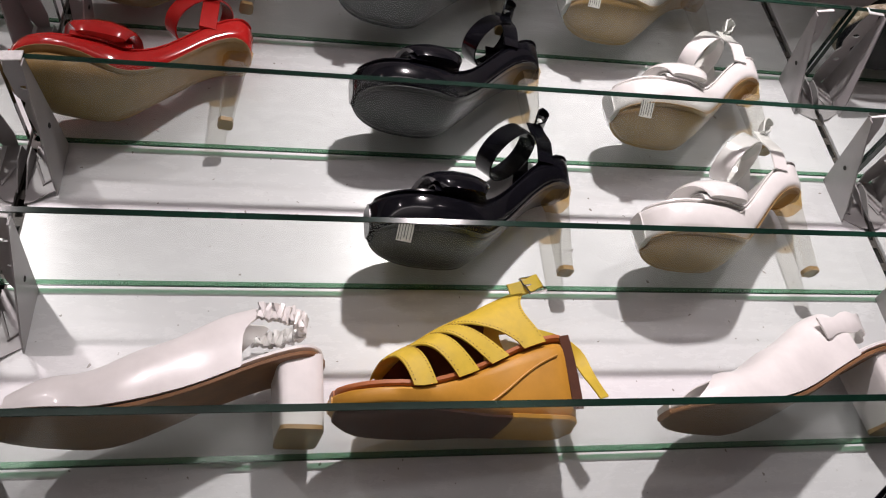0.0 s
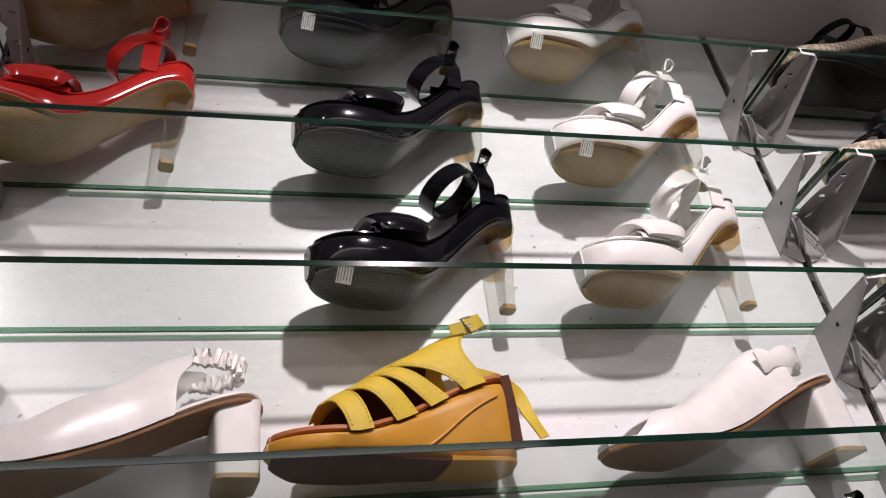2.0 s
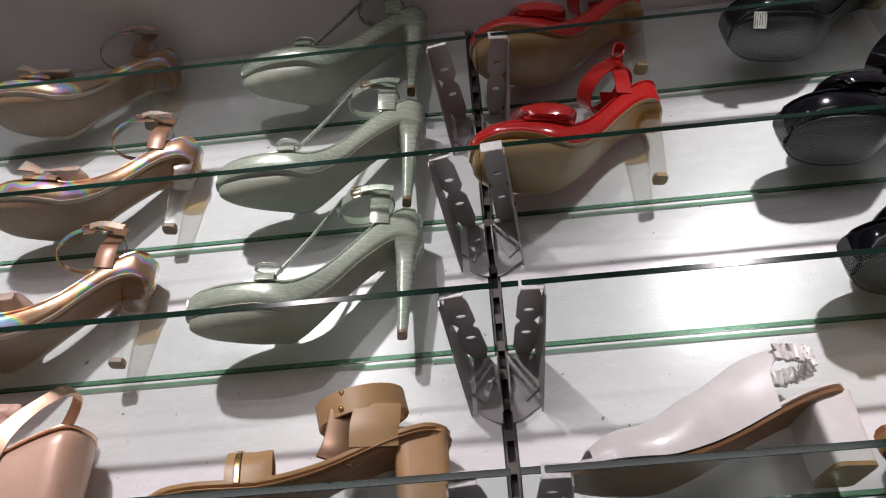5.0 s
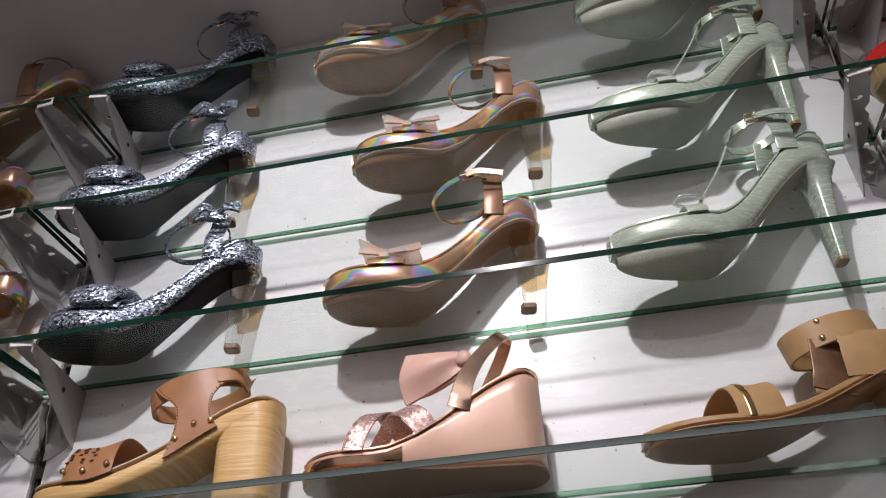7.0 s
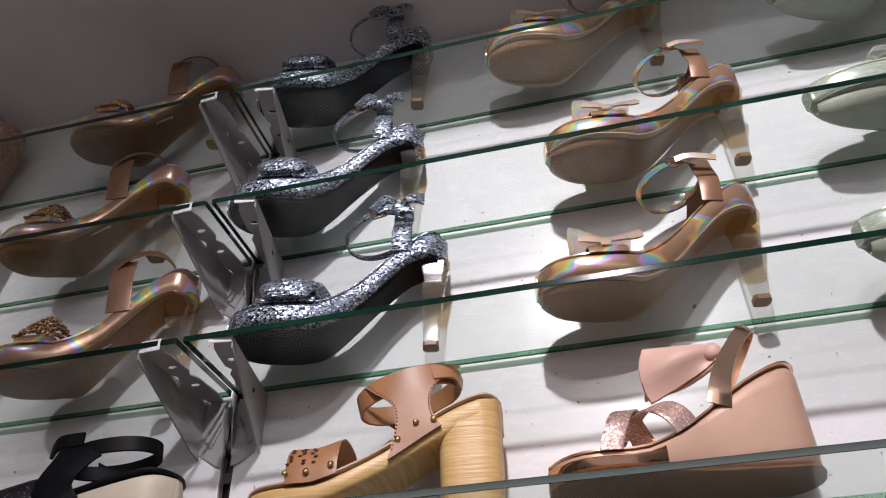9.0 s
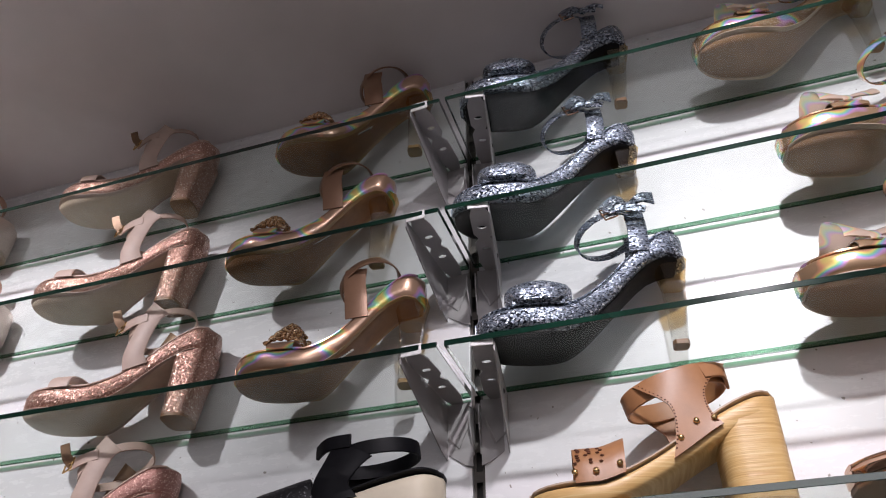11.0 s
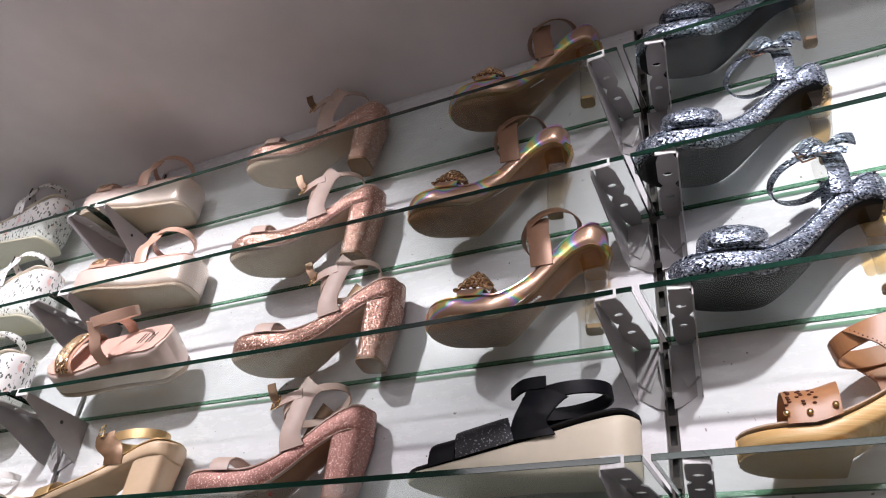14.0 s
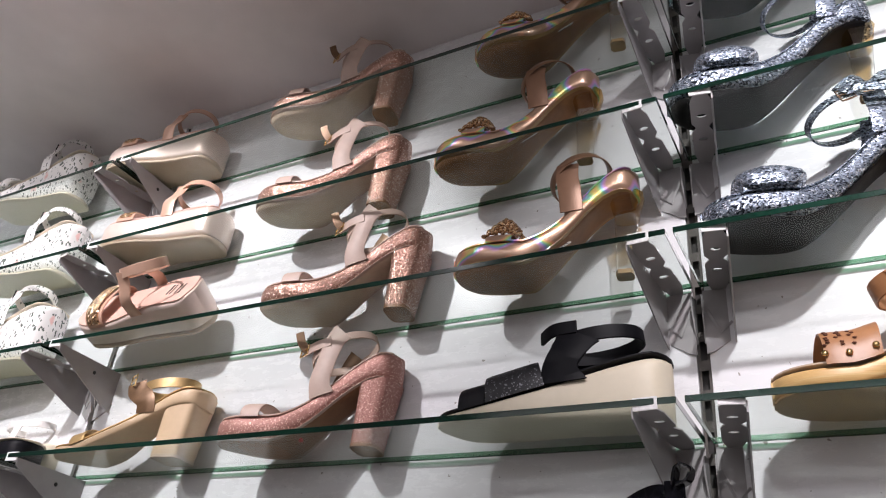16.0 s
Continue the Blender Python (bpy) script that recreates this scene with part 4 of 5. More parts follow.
def flatform(name="flatform_sandal", group="rose flatform sandals"):
    ob = thing(name, "rose-gold satin flatform sandal with jewelled toe band", "sandal", group)
    last = Last(0.232, 0.090, 0.046, 0.062, rise=(0.3, 0.8), toe=0.26, waist=0.80, heel=0.80)
    part("platform_cover", last.body(const(0.010), last.bed, 0.0, 0.97, soft=9), ROSE_SATIN, ob)
    part("outsole", last.body(keys((0, 0.012), (0.12, 0.0005), (1, 0.0005)), const(0.0112), -0.001, 0.94, soft=3), BEIGE_SOLE, ob)
    part("insole", last.body(lambda u: last.bed(u) - 0.001, lambda u: last.bed(u) + 0.002, -0.003), BLUSH, ob)
    part("toe_band", last.patch(lambda s: 0.17 + 0.04 * s, lambda s: 0.33 + 0.02 * s, const(0.026)), PINKWEDGE, ob)
    part("jewelled_trim", last.patch(lambda s: 0.19 + 0.04 * s, lambda s: 0.30 + 0.03 * s, const(0.0295), 1.05, 0.5, math.pi - 0.15), JEWEL, ob, "gold jewelled trim")
    cx, cz = 0.70 * last.L, last.bed(0.7) + 0.046
    part("ankle_band", ankle_ring(cx, cz, 0.036, 0.030, 8, 0.014, roll=24), PINKWEDGE, ob)
    for side in (-1, 1):
        part("side_strap", upright(last, 0.60, (cx - 0.018, side * 0.024, cz - side * 0.010), 0.022, side, -0.004), PINKWEDGE, ob)
    part("insole_stamp", merge(*[box(x - 0.001, x + 0.001, -0.012, 0.012, last.bed(0.85) + 0.0018, last.bed(0.85) + 0.0026) for x in (0.186, 0.192, 0.201, 0.208)]), INK, ob, "dark stamped bars on the insole")
    return ob


def floral_wedge(group):
    ob = thing("floral_wedge_sandal", "white floral-print wedge sandal with dark leaves and pink roses", "wedge sandal", group)
    last = Last(0.235, 0.090, 0.030, 0.105, rise=(0.25, 0.9), toe=0.27, waist=0.78, heel=0.78)
    part("wedge_cover", last.body(const(0.008), last.bed, 0.0, 0.95), FLORAL, ob)
    part("outsole", last.body(keys((0, 0.010), (0.12, 0.0005), (1, 0.0005)), const(0.0092), -0.001, 0.95, soft=3), CREAM, ob)
    part("insole", last.body(lambda u: last.bed(u) - 0.001, lambda u: last.bed(u) + 0.002, -0.003), CREAM, ob)
    bow(ob, last, 0.27, FLORAL, 0.022, 0.07)
    cx, cz = 0.70 * last.L, last.bed(0.7) + 0.043
    part("ankle_band", ankle_ring(cx, cz, 0.036, 0.029, 8, 0.015, roll=24), FLORAL, ob)
    for side in (-1, 1):
        part("side_strap", upright(last, 0.62, (cx - 0.016, side * 0.024, cz - side * 0.010), 0.022, side, -0.004), FLORAL, ob)
    part("buckle", buckle((cx - 0.028, -0.022, cz), (0.016, 0.018), (-0.8, -0.7, 0)), BLACKLEATHER, ob, "dark covered buckle")
    return ob


def espadrille(group):
    ob = thing("espadrille_wedge", "black strappy espadrille wedge with pale braided jute sole", "wedge sandal", group)
    last = Last(0.235, 0.088, 0.034, 0.105, rise=(0.2, 0.9), toe=0.26, waist=0.8, heel=0.78)
    part("jute_band", last.body(lambda u: last.bed(u) - 0.020, last.bed, 0.0015, 0.98), BRAID, ob, "pale herringbone jute braid")
    part("wedge", last.body(const(0.006), lambda u: last.bed(u) - 0.0195, 0.0, 0.94), BLACKLEATHER, ob)
    part("outsole", last.body(const(0.0005), const(0.0062), -0.002, 0.95), BLACK_SOLE, ob)
    part("toe_strap", last.patch(lambda s: 0.16 + 0.10 * s, lambda s: 0.26 + 0.10 * s, const(0.028)), BLACKLEATHER, ob)
    part("cross_strap", last.patch(lambda s: 0.34 - 0.10 * s, lambda s: 0.42 - 0.10 * s, const(0.032)), BLACKLEATHER, ob)
    cx, cz = 0.66 * last.L, last.bed(0.66) + 0.042
    part("ankle_band", ankle_ring(cx, cz, 0.038, 0.027, 20, 0.012), BLACKLEATHER, ob)
    for side in (-1, 1):
        part("side_strap", upright(last, 0.72, (cx + 0.010, side * 0.025, cz), 0.016, side), BLACKLEATHER, ob)
    return ob


def mule(label, x, y, yaw, length, high, ruffle):
    """A white leather slingback mule on a square heel, open at the toe."""
    ob = thing("slingback_mule", label, "mule", "white mules")
    last = Last(length, 0.084, 0.008, high, rise=(0.30, 0.95), toe=0.30, waist=0.70, heel=0.74)
    part("sole", last.body(lambda u: max(0.0004, last.bed(u) - 0.0085), lambda u: last.bed(u) - 0.002, 0.001, 0.96, soft=4), BROWN_SOLE, ob)
    part("footbed_rim", last.body(lambda u: last.bed(u) - 0.0022, lambda u: last.bed(u) + 0.004, 0.0, 1.0, soft=4), WHITE_SOFT, ob)
    h = keys((0.02, 0.014), (0.2, 0.034), (0.45, 0.054), (0.66, 0.062), (0.8, 0.060))
    part("upper", last.patch(lambda s: 0.055 + (0.16 * (1 - abs(2 * s - 1)) ** 1.2 if not ruffle else 0.02), lambda s: 0.72 - 0.06 * math.exp(-(s - 0.5) ** 2 / 0.006) + 0.105 * math.exp(-((abs(2 * s - 1) - 0.40) / 0.17) ** 2) if ruffle else 0.70 + 0.07 * abs(2 * s - 1), h, 1.03, n=30, m=18), WHITE_SOFT, ob)
    block_heel(ob, last, lambda u: last.bed(u) - 0.006, WHITE_SOFT, TAN_SOLE, 0.835 if ruffle else 0.845, 0.99, 0.92, 0.002 if ruffle else 0.006, ease=1.0, sq=0.28, deep=0.86)
    if ruffle:
        n = 150
        pts, sides = [], []
        for i in range(n):
            t = -0.62 * math.pi + 1.24 * math.pi * i / (n - 1)
            wob = 0.0017 * math.sin(i * 0.9)
            pts.append((0.815 * last.L + (0.030 + wob) * math.cos(t), (0.026 + wob) * math.sin(t), last.bed(0.8) + 0.042 + 0.0012 * math.sin(i * 0.37)))
            sides.append((0.25 + 0.1 * math.sin(i * 0.45), 0.05, 1))
        part("gathered_sling", ribbon(pts, sides, 0.016, 0.003), WHITE_SOFT, ob, "gathered elastic white back strap")
    else:
        pts = [(0.60 * last.L, 0.030, last.bed(0.6) + 0.045), (0.80 * last.L, 0.027, last.bed(0.8) + 0.030), (0.94 * last.L, 0.006, last.bed(0.9) + 0.028), (0.84 * last.L, -0.024, last.bed(0.84) + 0.030), (0.64 * last.L, -0.031, last.bed(0.64) + 0.040)]
        part("torn_lining", ribbon(spline(pts, 26), [(0.1 * math.sin(3 * i), 0, 1) for i in range(27)], lambda s: 0.020 + 0.004 * math.sin(40 * s)), WHITE_SOFT, ob, "peeling white back strap")
    return place(ob, x, y, 1, yaw)


def yellow_wedge():
    ob = thing("wedge_sandal", "mustard yellow cut-out wedge sandal with ochre sole and loose strap", "wedge sandal")
    last = Last(0.217, 0.084, 0.021, 0.077, rise=(0.30, 0.93), toe=0.30, waist=0.74, heel=0.74)
    part("wedge", last.body(lambda u: 0.005 + 0.006 * max(0, 1 - u / 0.1), last.bed, 0.0, 0.88, soft=5), OCHRE, ob)
    part("outsole", last.body(lambda u: 0.0004 + 0.006 * max(0, 1 - u / 0.12), lambda u: 0.0056 + 0.006 * max(0, 1 - u / 0.1), -0.004, 0.92, u1=0.70, soft=3), DARKBROWN, ob, "rough dark brown outsole")
    part("insole", last.body(lambda u: last.bed(u) - 0.001, lambda u: last.bed(u) + 0.006, -0.002, soft=4), RUST, ob, "rust-brown padded insole")
    part("heel_tread", last.body(const(0.0002), const(0.0075), -0.0035, 0.95, u0=0.68, soft=4), OCHRE, ob)
    seam = [Vector((u * last.L, -last.hw(u) * (1 - 0.12 * (1 - z / last.bed(u)) * 0.8) - 0.0006, z)) for u, z in ((0.50, 0.006), (0.58, 0.012), (0.66, 0.024), (0.74, 0.038), (0.82, 0.050), (0.90, 0.059))]
    part("seam", tube(spline(seam, 20), 0.0011, 6), OCHRE, ob)
    h = flow((0.15, 0.028), (0.28, 0.046), (0.44, 0.060), (0.64, 0.064), (0.88, 0.066))
    tops = lambda s: (1 - abs(2 * s - 1)) ** 0.8
    bands = ((0.185, 0.265, 0.270, 0.360), (0.250, 0.330, 0.455, 0.550), (0.320, 0.395, 0.610, 0.690))
    for a, b, c, d in bands:
        lo = lambda s, a=a, c=c: c - (c - a) * tops(s)
        hi = lambda s, b=b, d=d: d - (d - b) * tops(s)
        part("cut_strap", last.patch(lo, hi, h, 1.03, n=30), YELLOW, ob)
        for edge in (lo, hi):
            dots = [last.over(edge(s) + (0.010 if edge is lo else -0.010), math.pi * s, h(edge(s)) + 0.0002, 1.031, -0.002) for s in [0.66 + 0.32 * k / 15 for k in range(16)]]
            part("stitching", merge(*[dome(p.x, p.y, p.z, 0.0007, (0, -1, 0.5), 0.4) for p in dots]), STITCH, ob)
    part("top_panel", last.patch(lambda s: 0.185, lambda s: 0.56, lambda u: h(u) + 0.0006, 1.03, math.pi * 0.36, math.pi * 0.64, m=14), YELLOW, ob)
    back = lambda s: 0.86 - 0.075 * math.sin(math.pi * min(1, max(0, (abs(2 * s - 1) - 0.22) / 0.78)))
    part("instep", last.patch(lambda s: 0.395 + 0.365 * abs(2 * s - 1) ** 1.25, back, h, 1.03, n=36, m=12), YELLOW, ob)
    for edge, e in ((back, -0.010), (lambda s: 0.395 + 0.365 * abs(2 * s - 1) ** 1.25, 0.010)):
        dots = [last.over(edge(s) + e, math.pi * s, h(edge(s)) + 0.0002, 1.031, -0.002) for s in [0.64 + 0.34 * k / 19 for k in range(20)]]
        part("stitching", merge(*[dome(p.x, p.y, p.z, 0.0007, (0, -1, 0.5), 0.4) for p in dots]), STITCH, ob)
    part("lining", last.patch(lambda s: 0.22 + 0.09 * abs(2 * s - 1), lambda s: 0.70, lambda u: h(u) - 0.004, 0.95, 0.05, math.pi * 0.56), DARKBROWN, ob, "dark brown lining")
    q = last.over(0.845, math.pi * 0.62, 0.064)
    part("buckle", buckle(q + Vector((0.007, -0.004, 0.004)), (0.021, 0.018), (0.1, -1, 0.25), 22, 0.0014), SILVERMETAL, ob, "square silver buckle")
    part("buckle_strap", ribbon(spline([q + Vector((-0.016, 0.001, -0.003)), q + Vector((0.0, -0.004, 0.001)), q + Vector((0.012, -0.005, 0.008)), q + Vector((0.015, -0.001, 0.009))], 8), (-0.35, 0, 1), 0.014, 0.003), YELLOW, ob)
    L = last.L
    part("back_strap", ribbon(spline([(0.70 * L, 0.030, last.bed(0.7) + 0.050), (0.86 * L, 0.029, last.bed(0.86) + 0.040), (0.985 * L, 0.014, last.bed(1) + 0.022), (1.025 * L, -0.014, last.bed(1) - 0.006), (1.045 * L, -0.026, last.bed(1) - 0.034), (1.085 * L, -0.030, 0.022)], 26), (0.15, 0.3, 1), 0.013), [YELLOW], ob, "loose yellow back strap hanging down")
    part("heel_strip", ribbon(spline([(0.955 * L, -last.hw(0.955) - 0.001, last.bed(0.95) + 0.003), (0.965 * L, -last.hw(0.96) - 0.0018, 0.05), (0.968 * L, -last.hw(0.96) - 0.0005, 0.012)], 8), (1, -0.4, 0), 0.009), DARKBROWN, ob, "dark brown strip down the heel")
    return place(ob, 0.031, 0.588, 1, 9)


def brown_block():
    ob = thing("block_heel_sandal", "camel leather block-heel sandal with gold-lined ankle cuff", "sandal")
    last = Last(0.250, 0.084, 0.014, 0.066, rise=(0.34, 0.92), toe=0.28, waist=0.66, heel=0.72)
    part("sole", last.body(lambda u: max(0.0005, last.bed(u) - 0.014), lambda u: last.bed(u) - 0.002, 0.0, 0.9, soft=4), BROWN_SOLE, ob)
    part("footbed", last.body(lambda u: last.bed(u) - 0.006, lambda u: last.bed(u) + 0.003, 0.001, 1.0, soft=3.5), CAMEL, ob)
    part("welt_line", last.body(lambda u: last.bed(u) - 0.0075, lambda u: last.bed(u) - 0.0055, 0.0022, 1.0, soft=3), SANDY, ob)
    block_heel(ob, last, lambda u: last.bed(u) - 0.004, SANDY, SANDY, 0.80, 0.99, 0.98, 0.004, ease=1, sq=0.4, deep=0.9)
    part("toe_strap", last.patch(lambda s: 0.23 + 0.03 * s, lambda s: 0.37 + 0.04 * s, const(0.036)), CAMEL, ob)
    part("gold_trim", last.patch(lambda s: 0.26 + 0.03 * s, lambda s: 0.282 + 0.03 * s, const(0.0375), 1.05), GOLD, ob, "narrow gold trim")
    cx, cz = 0.69 * last.L, last.bed(0.68) + 0.046
    part("ankle_cuff", ankle_ring(cx, cz, 0.040, 0.028, 12, 0.024, 0.0022), CAMEL, ob)
    part("cuff_lining", ankle_ring(cx, cz, 0.0385, 0.0265, 12, 0.023, 0.0008), GOLDLEATHER, ob, "creased gold lining")
    for side in (-1, 1):
        part("quarter", upright(last, 0.735, (cx + 0.014, side * 0.0275, cz - 0.006), 0.042, side), CAMEL, ob)
    part("gusset", ribbon(spline([(0.60 * last.L, -last.hw(0.6) + 0.003, last.bed(0.6) - 0.002), (0.625 * last.L, -0.020, last.bed(0.62) + 0.014), (cx - 0.012, -0.020, cz - 0.010)], 10), (1, 0.1, 0.1), 0.032, 0.002), BRONZE, ob, "creased dark gold gusset under the cuff")
    for dz in (0.0075, -0.0075):
        part("stud", dome(cx - 0.018, -0.0265, cz + dz - 0.002, 0.0026, (-0.5, -1, 0)), GOLD, ob, "gold stud")
    return place(ob, -0.562, 0.590, 1, 9)


def pink_wedge():
    ob = thing("wedge_sandal", "rose-beige wedge sandal with glitter cross straps and satin bow", "wedge sandal")
    last = Last(0.205, 0.086, 0.020, 0.088, rise=(0.33, 0.93), toe=0.22, waist=0.78, heel=0.76)
    part("wedge", last.body(lambda u: 0.004, lambda u: last.bed(u) - 0.001, 0.0, 0.94, soft=7), PINKWEDGE, ob)
    part("outsole", last.body(const(0.0004), const(0.0045), 0.0008, 0.97, soft=4), BROWN_SOLE, ob)
    part("insole_rim", last.body(lambda u: last.bed(u) - 0.003, lambda u: last.bed(u) + 0.0016, 0.0006, 1.0, soft=3), ROSEGOLD, ob)
    part("toe_plate", last.body(const(0.005), lambda u: last.bed(u) - 0.004, 0.0015, 0.96, u0=0.0, u1=0.42, soft=6), ROSEMIRROR, ob, "mirror-like rose-gold toe band")
    part("cross_strap", last.patch(lambda s: 0.15 + 0.32 * s, lambda s: 0.235 + 0.32 * s, const(0.040), 1.03, n=24), PINK_GLITTER, ob)
    part("cross_strap", last.patch(lambda s: 0.42 - 0.24 * s, lambda s: 0.505 - 0.24 * s, const(0.043), 1.05, n=24), PINK_GLITTER, ob)
    cx, cz = 0.74 * last.L, last.bed(0.74) + 0.030
    L = last.L
    loop = [(0.65 * L, -last.hw(0.65) - 0.001, last.bed(0.65) - 0.004), (0.69 * L, -last.hw(0.68) - 0.002, last.bed(0.68) + 0.018), (0.77 * L, -0.028, last.bed(0.72) + 0.040), (0.86 * L, -0.016, last.bed(0.75) + 0.058), (0.875 * L, 0.004, last.bed(0.75) + 0.058), (0.80 * L, 0.024, last.bed(0.72) + 0.036), (0.66 * L, last.hw(0.66), last.bed(0.66) - 0.004)]
    part("ankle_band", ribbon(spline(loop, 34), (0.75, 0.15, -0.55), lambda q: 0.020 - 0.008 * min(1, 3 * q)), ROSEGOLD, ob)
    # a satin bow on the instep
    rows = []
    for i in range(9):
        q = i / 8
        x, half, zc = cx - 0.012 - 0.058 * q, 0.008 + 0.016 * q ** 0.7, cz + 0.002 - 0.010 * q
        rows.append([(x + 0.006 * q * a * a, -0.027 - 0.008 * math.sin(math.pi * q) * (1 - a * a) + 0.012 * q - 0.002 * math.sin(4 * a + 2 * q), zc + half * a) for a in [-1 + 0.25 * k for k in range(9)]])
    part("bow_loop", panel(rows, 0.004), BLUSH, ob, "pale pink satin bow loop")
    under = spline([(cx - 0.010, -0.024, cz - 0.004), (cx - 0.036, -0.012, cz - 0.014), (cx - 0.064, 0.004, cz - 0.014)], 10)
    part("bow_band", ribbon(under, (0, 0.5, 0.9), lambda q: 0.012 + 0.012 * q, 0.003), BLUSH, ob)
    part("bow_knot", dome(cx - 0.012, -0.028, cz + 0.003, 0.008, (-0.4, -1, 0.2), 0.6), BLUSH, ob)
    return place(ob, -0.846, 0.590, 1, 8)


def clog_sandal():
    ob = thing("clog_sandal", "cognac leather sandal with studs on a grained wooden heel", "sandal")
    last = Last(0.220, 0.086, 0.022, 0.094, rise=(0.28, 0.93), toe=0.26, waist=0.76, heel=0.78)
    part("wooden_sole", last.body(lambda u: max(0.003, last.bed(u) - keys((0, 0.018), (0.4, 0.020), (1, 0.026))(u)), lambda u: last.bed(u) - 0.001, 0.0, 0.95, soft=5), WOODHEEL, ob, "yellow grained wooden sole")
    part("outsole", last.body(const(0.0004), const(0.0035), -0.001, 0.98, u1=0.40, soft=4), TAN_SOLE, ob)
    part("insole", last.body(lambda u: last.bed(u) - 0.0012, lambda u: last.bed(u) + 0.0026, -0.0005, soft=4), BEIGE_SOLE, ob)
    block_heel(ob, last, lambda u: last.bed(u) - 0.004, WOODHEEL, TAN_SOLE, 0.745, 0.995, 0.97, 0.0, ease=1)
    part("toe_strap", last.patch(lambda s: 0.17 + 0.02 * s, lambda s: 0.40 - 0.02 * s, const(0.040), 1.05), COGNAC, ob, "perforated cognac toe strap")
    rnd = random.Random(3)
    holes = []
    for i in range(8):
        for j in range(3):
            if rnd.random() < 0.8:
                p = last.over(0.20 + 0.045 * j + rnd.uniform(-0.01, 0.01), math.pi * (0.72 + 0.024 * i), 0.0402, 1.056, -0.002)
                holes.append(dome(p.x, p.y, p.z, 0.0018, (0, -0.8, 1), 0.4))
    part("perforation", merge(*holes), DARKBROWN, ob)
    cx, cz = 0.63 * last.L, last.bed(0.66) + 0.046
    for side in (-1, 1):
        rows = []
        for i in range(13):
            q = i / 12
            half = 0.0225 - 0.008 * math.sin(math.pi * min(1, q / 0.85)) + 0.020 * max(0, q - 0.55) ** 1.5 / 0.3
            row = []
            for k in range(9):
                a = -1 + k / 4
                x = 0.665 * last.L - 0.004 * q + half * a
                e = min(0.96, abs(x - cx + 0.002) / 0.046)
                y0, y1 = last.hw(x / last.L) + 0.0030, 0.0320 * math.sqrt(1 - e * e) + 0.0030
                z0, z1 = last.bed(x / last.L) - 0.014, cz + 0.0095 + (x - cx) * 0.25
                row.append((x, side * (y0 + (y1 - y0) * q), z0 + (z1 - z0) * q))
            rows.append(row)
        part("side_strap", panel(rows, 0.0022, (0, side, 0)), COGNAC, ob)
        for e in (0, 8):
            dots = []
            for q in range(1, 12):
                for f in (0.0, 0.5):
                    p, n2 = Vector(rows[q][e]).lerp(Vector(rows[q][1 if e == 0 else 7]), 0.3), Vector(rows[q + 1][e]).lerp(Vector(rows[q + 1][1 if e == 0 else 7]), 0.3)
                    dots.append(dome(*p.lerp(n2, f), 0.0008, (0, side, 0), 0.6))
            part("stitching", merge(*dots), DARKBROWN, ob)
    part("ankle_band", ankle_ring(cx - 0.002, cz, 0.046, 0.0315, 14, 0.019, 0.0022), COGNAC, ob)
    part("strap_end", ribbon(spline([(cx + 0.022, -0.030, cz + 0.006), (cx + 0.040, -0.022, cz + 0.010), (cx + 0.046, -0.006, cz + 0.004)], 8), (0, 0.2, 1), 0.015, 0.003), COGNAC, ob)
    spots = [(0.19, 0.965), (0.27, 0.965), (0.36, 0.965)]
    for u, s in spots:
        hh = 0.040
        p = last.over(u, math.pi * s, hh, 1.08)
        part("stud", dome(p.x, p.y, p.z, 0.0028, (0, -1, 0.25), 0.7), GOLD, ob, "polished gold stud")
    for dx, dz in ((-0.014, -0.010), (0.001, 0.004), (0.016, 0.006)):
        part("stud", dome(0.665 * last.L + dx, -last.hw(0.66) - 0.0038, last.bed(0.66) + dz, 0.0028, (0, -1, 0.1), 0.7), GOLD, ob, "polished gold stud")
    return place(ob, -1.102, 0.590, 1, 8)


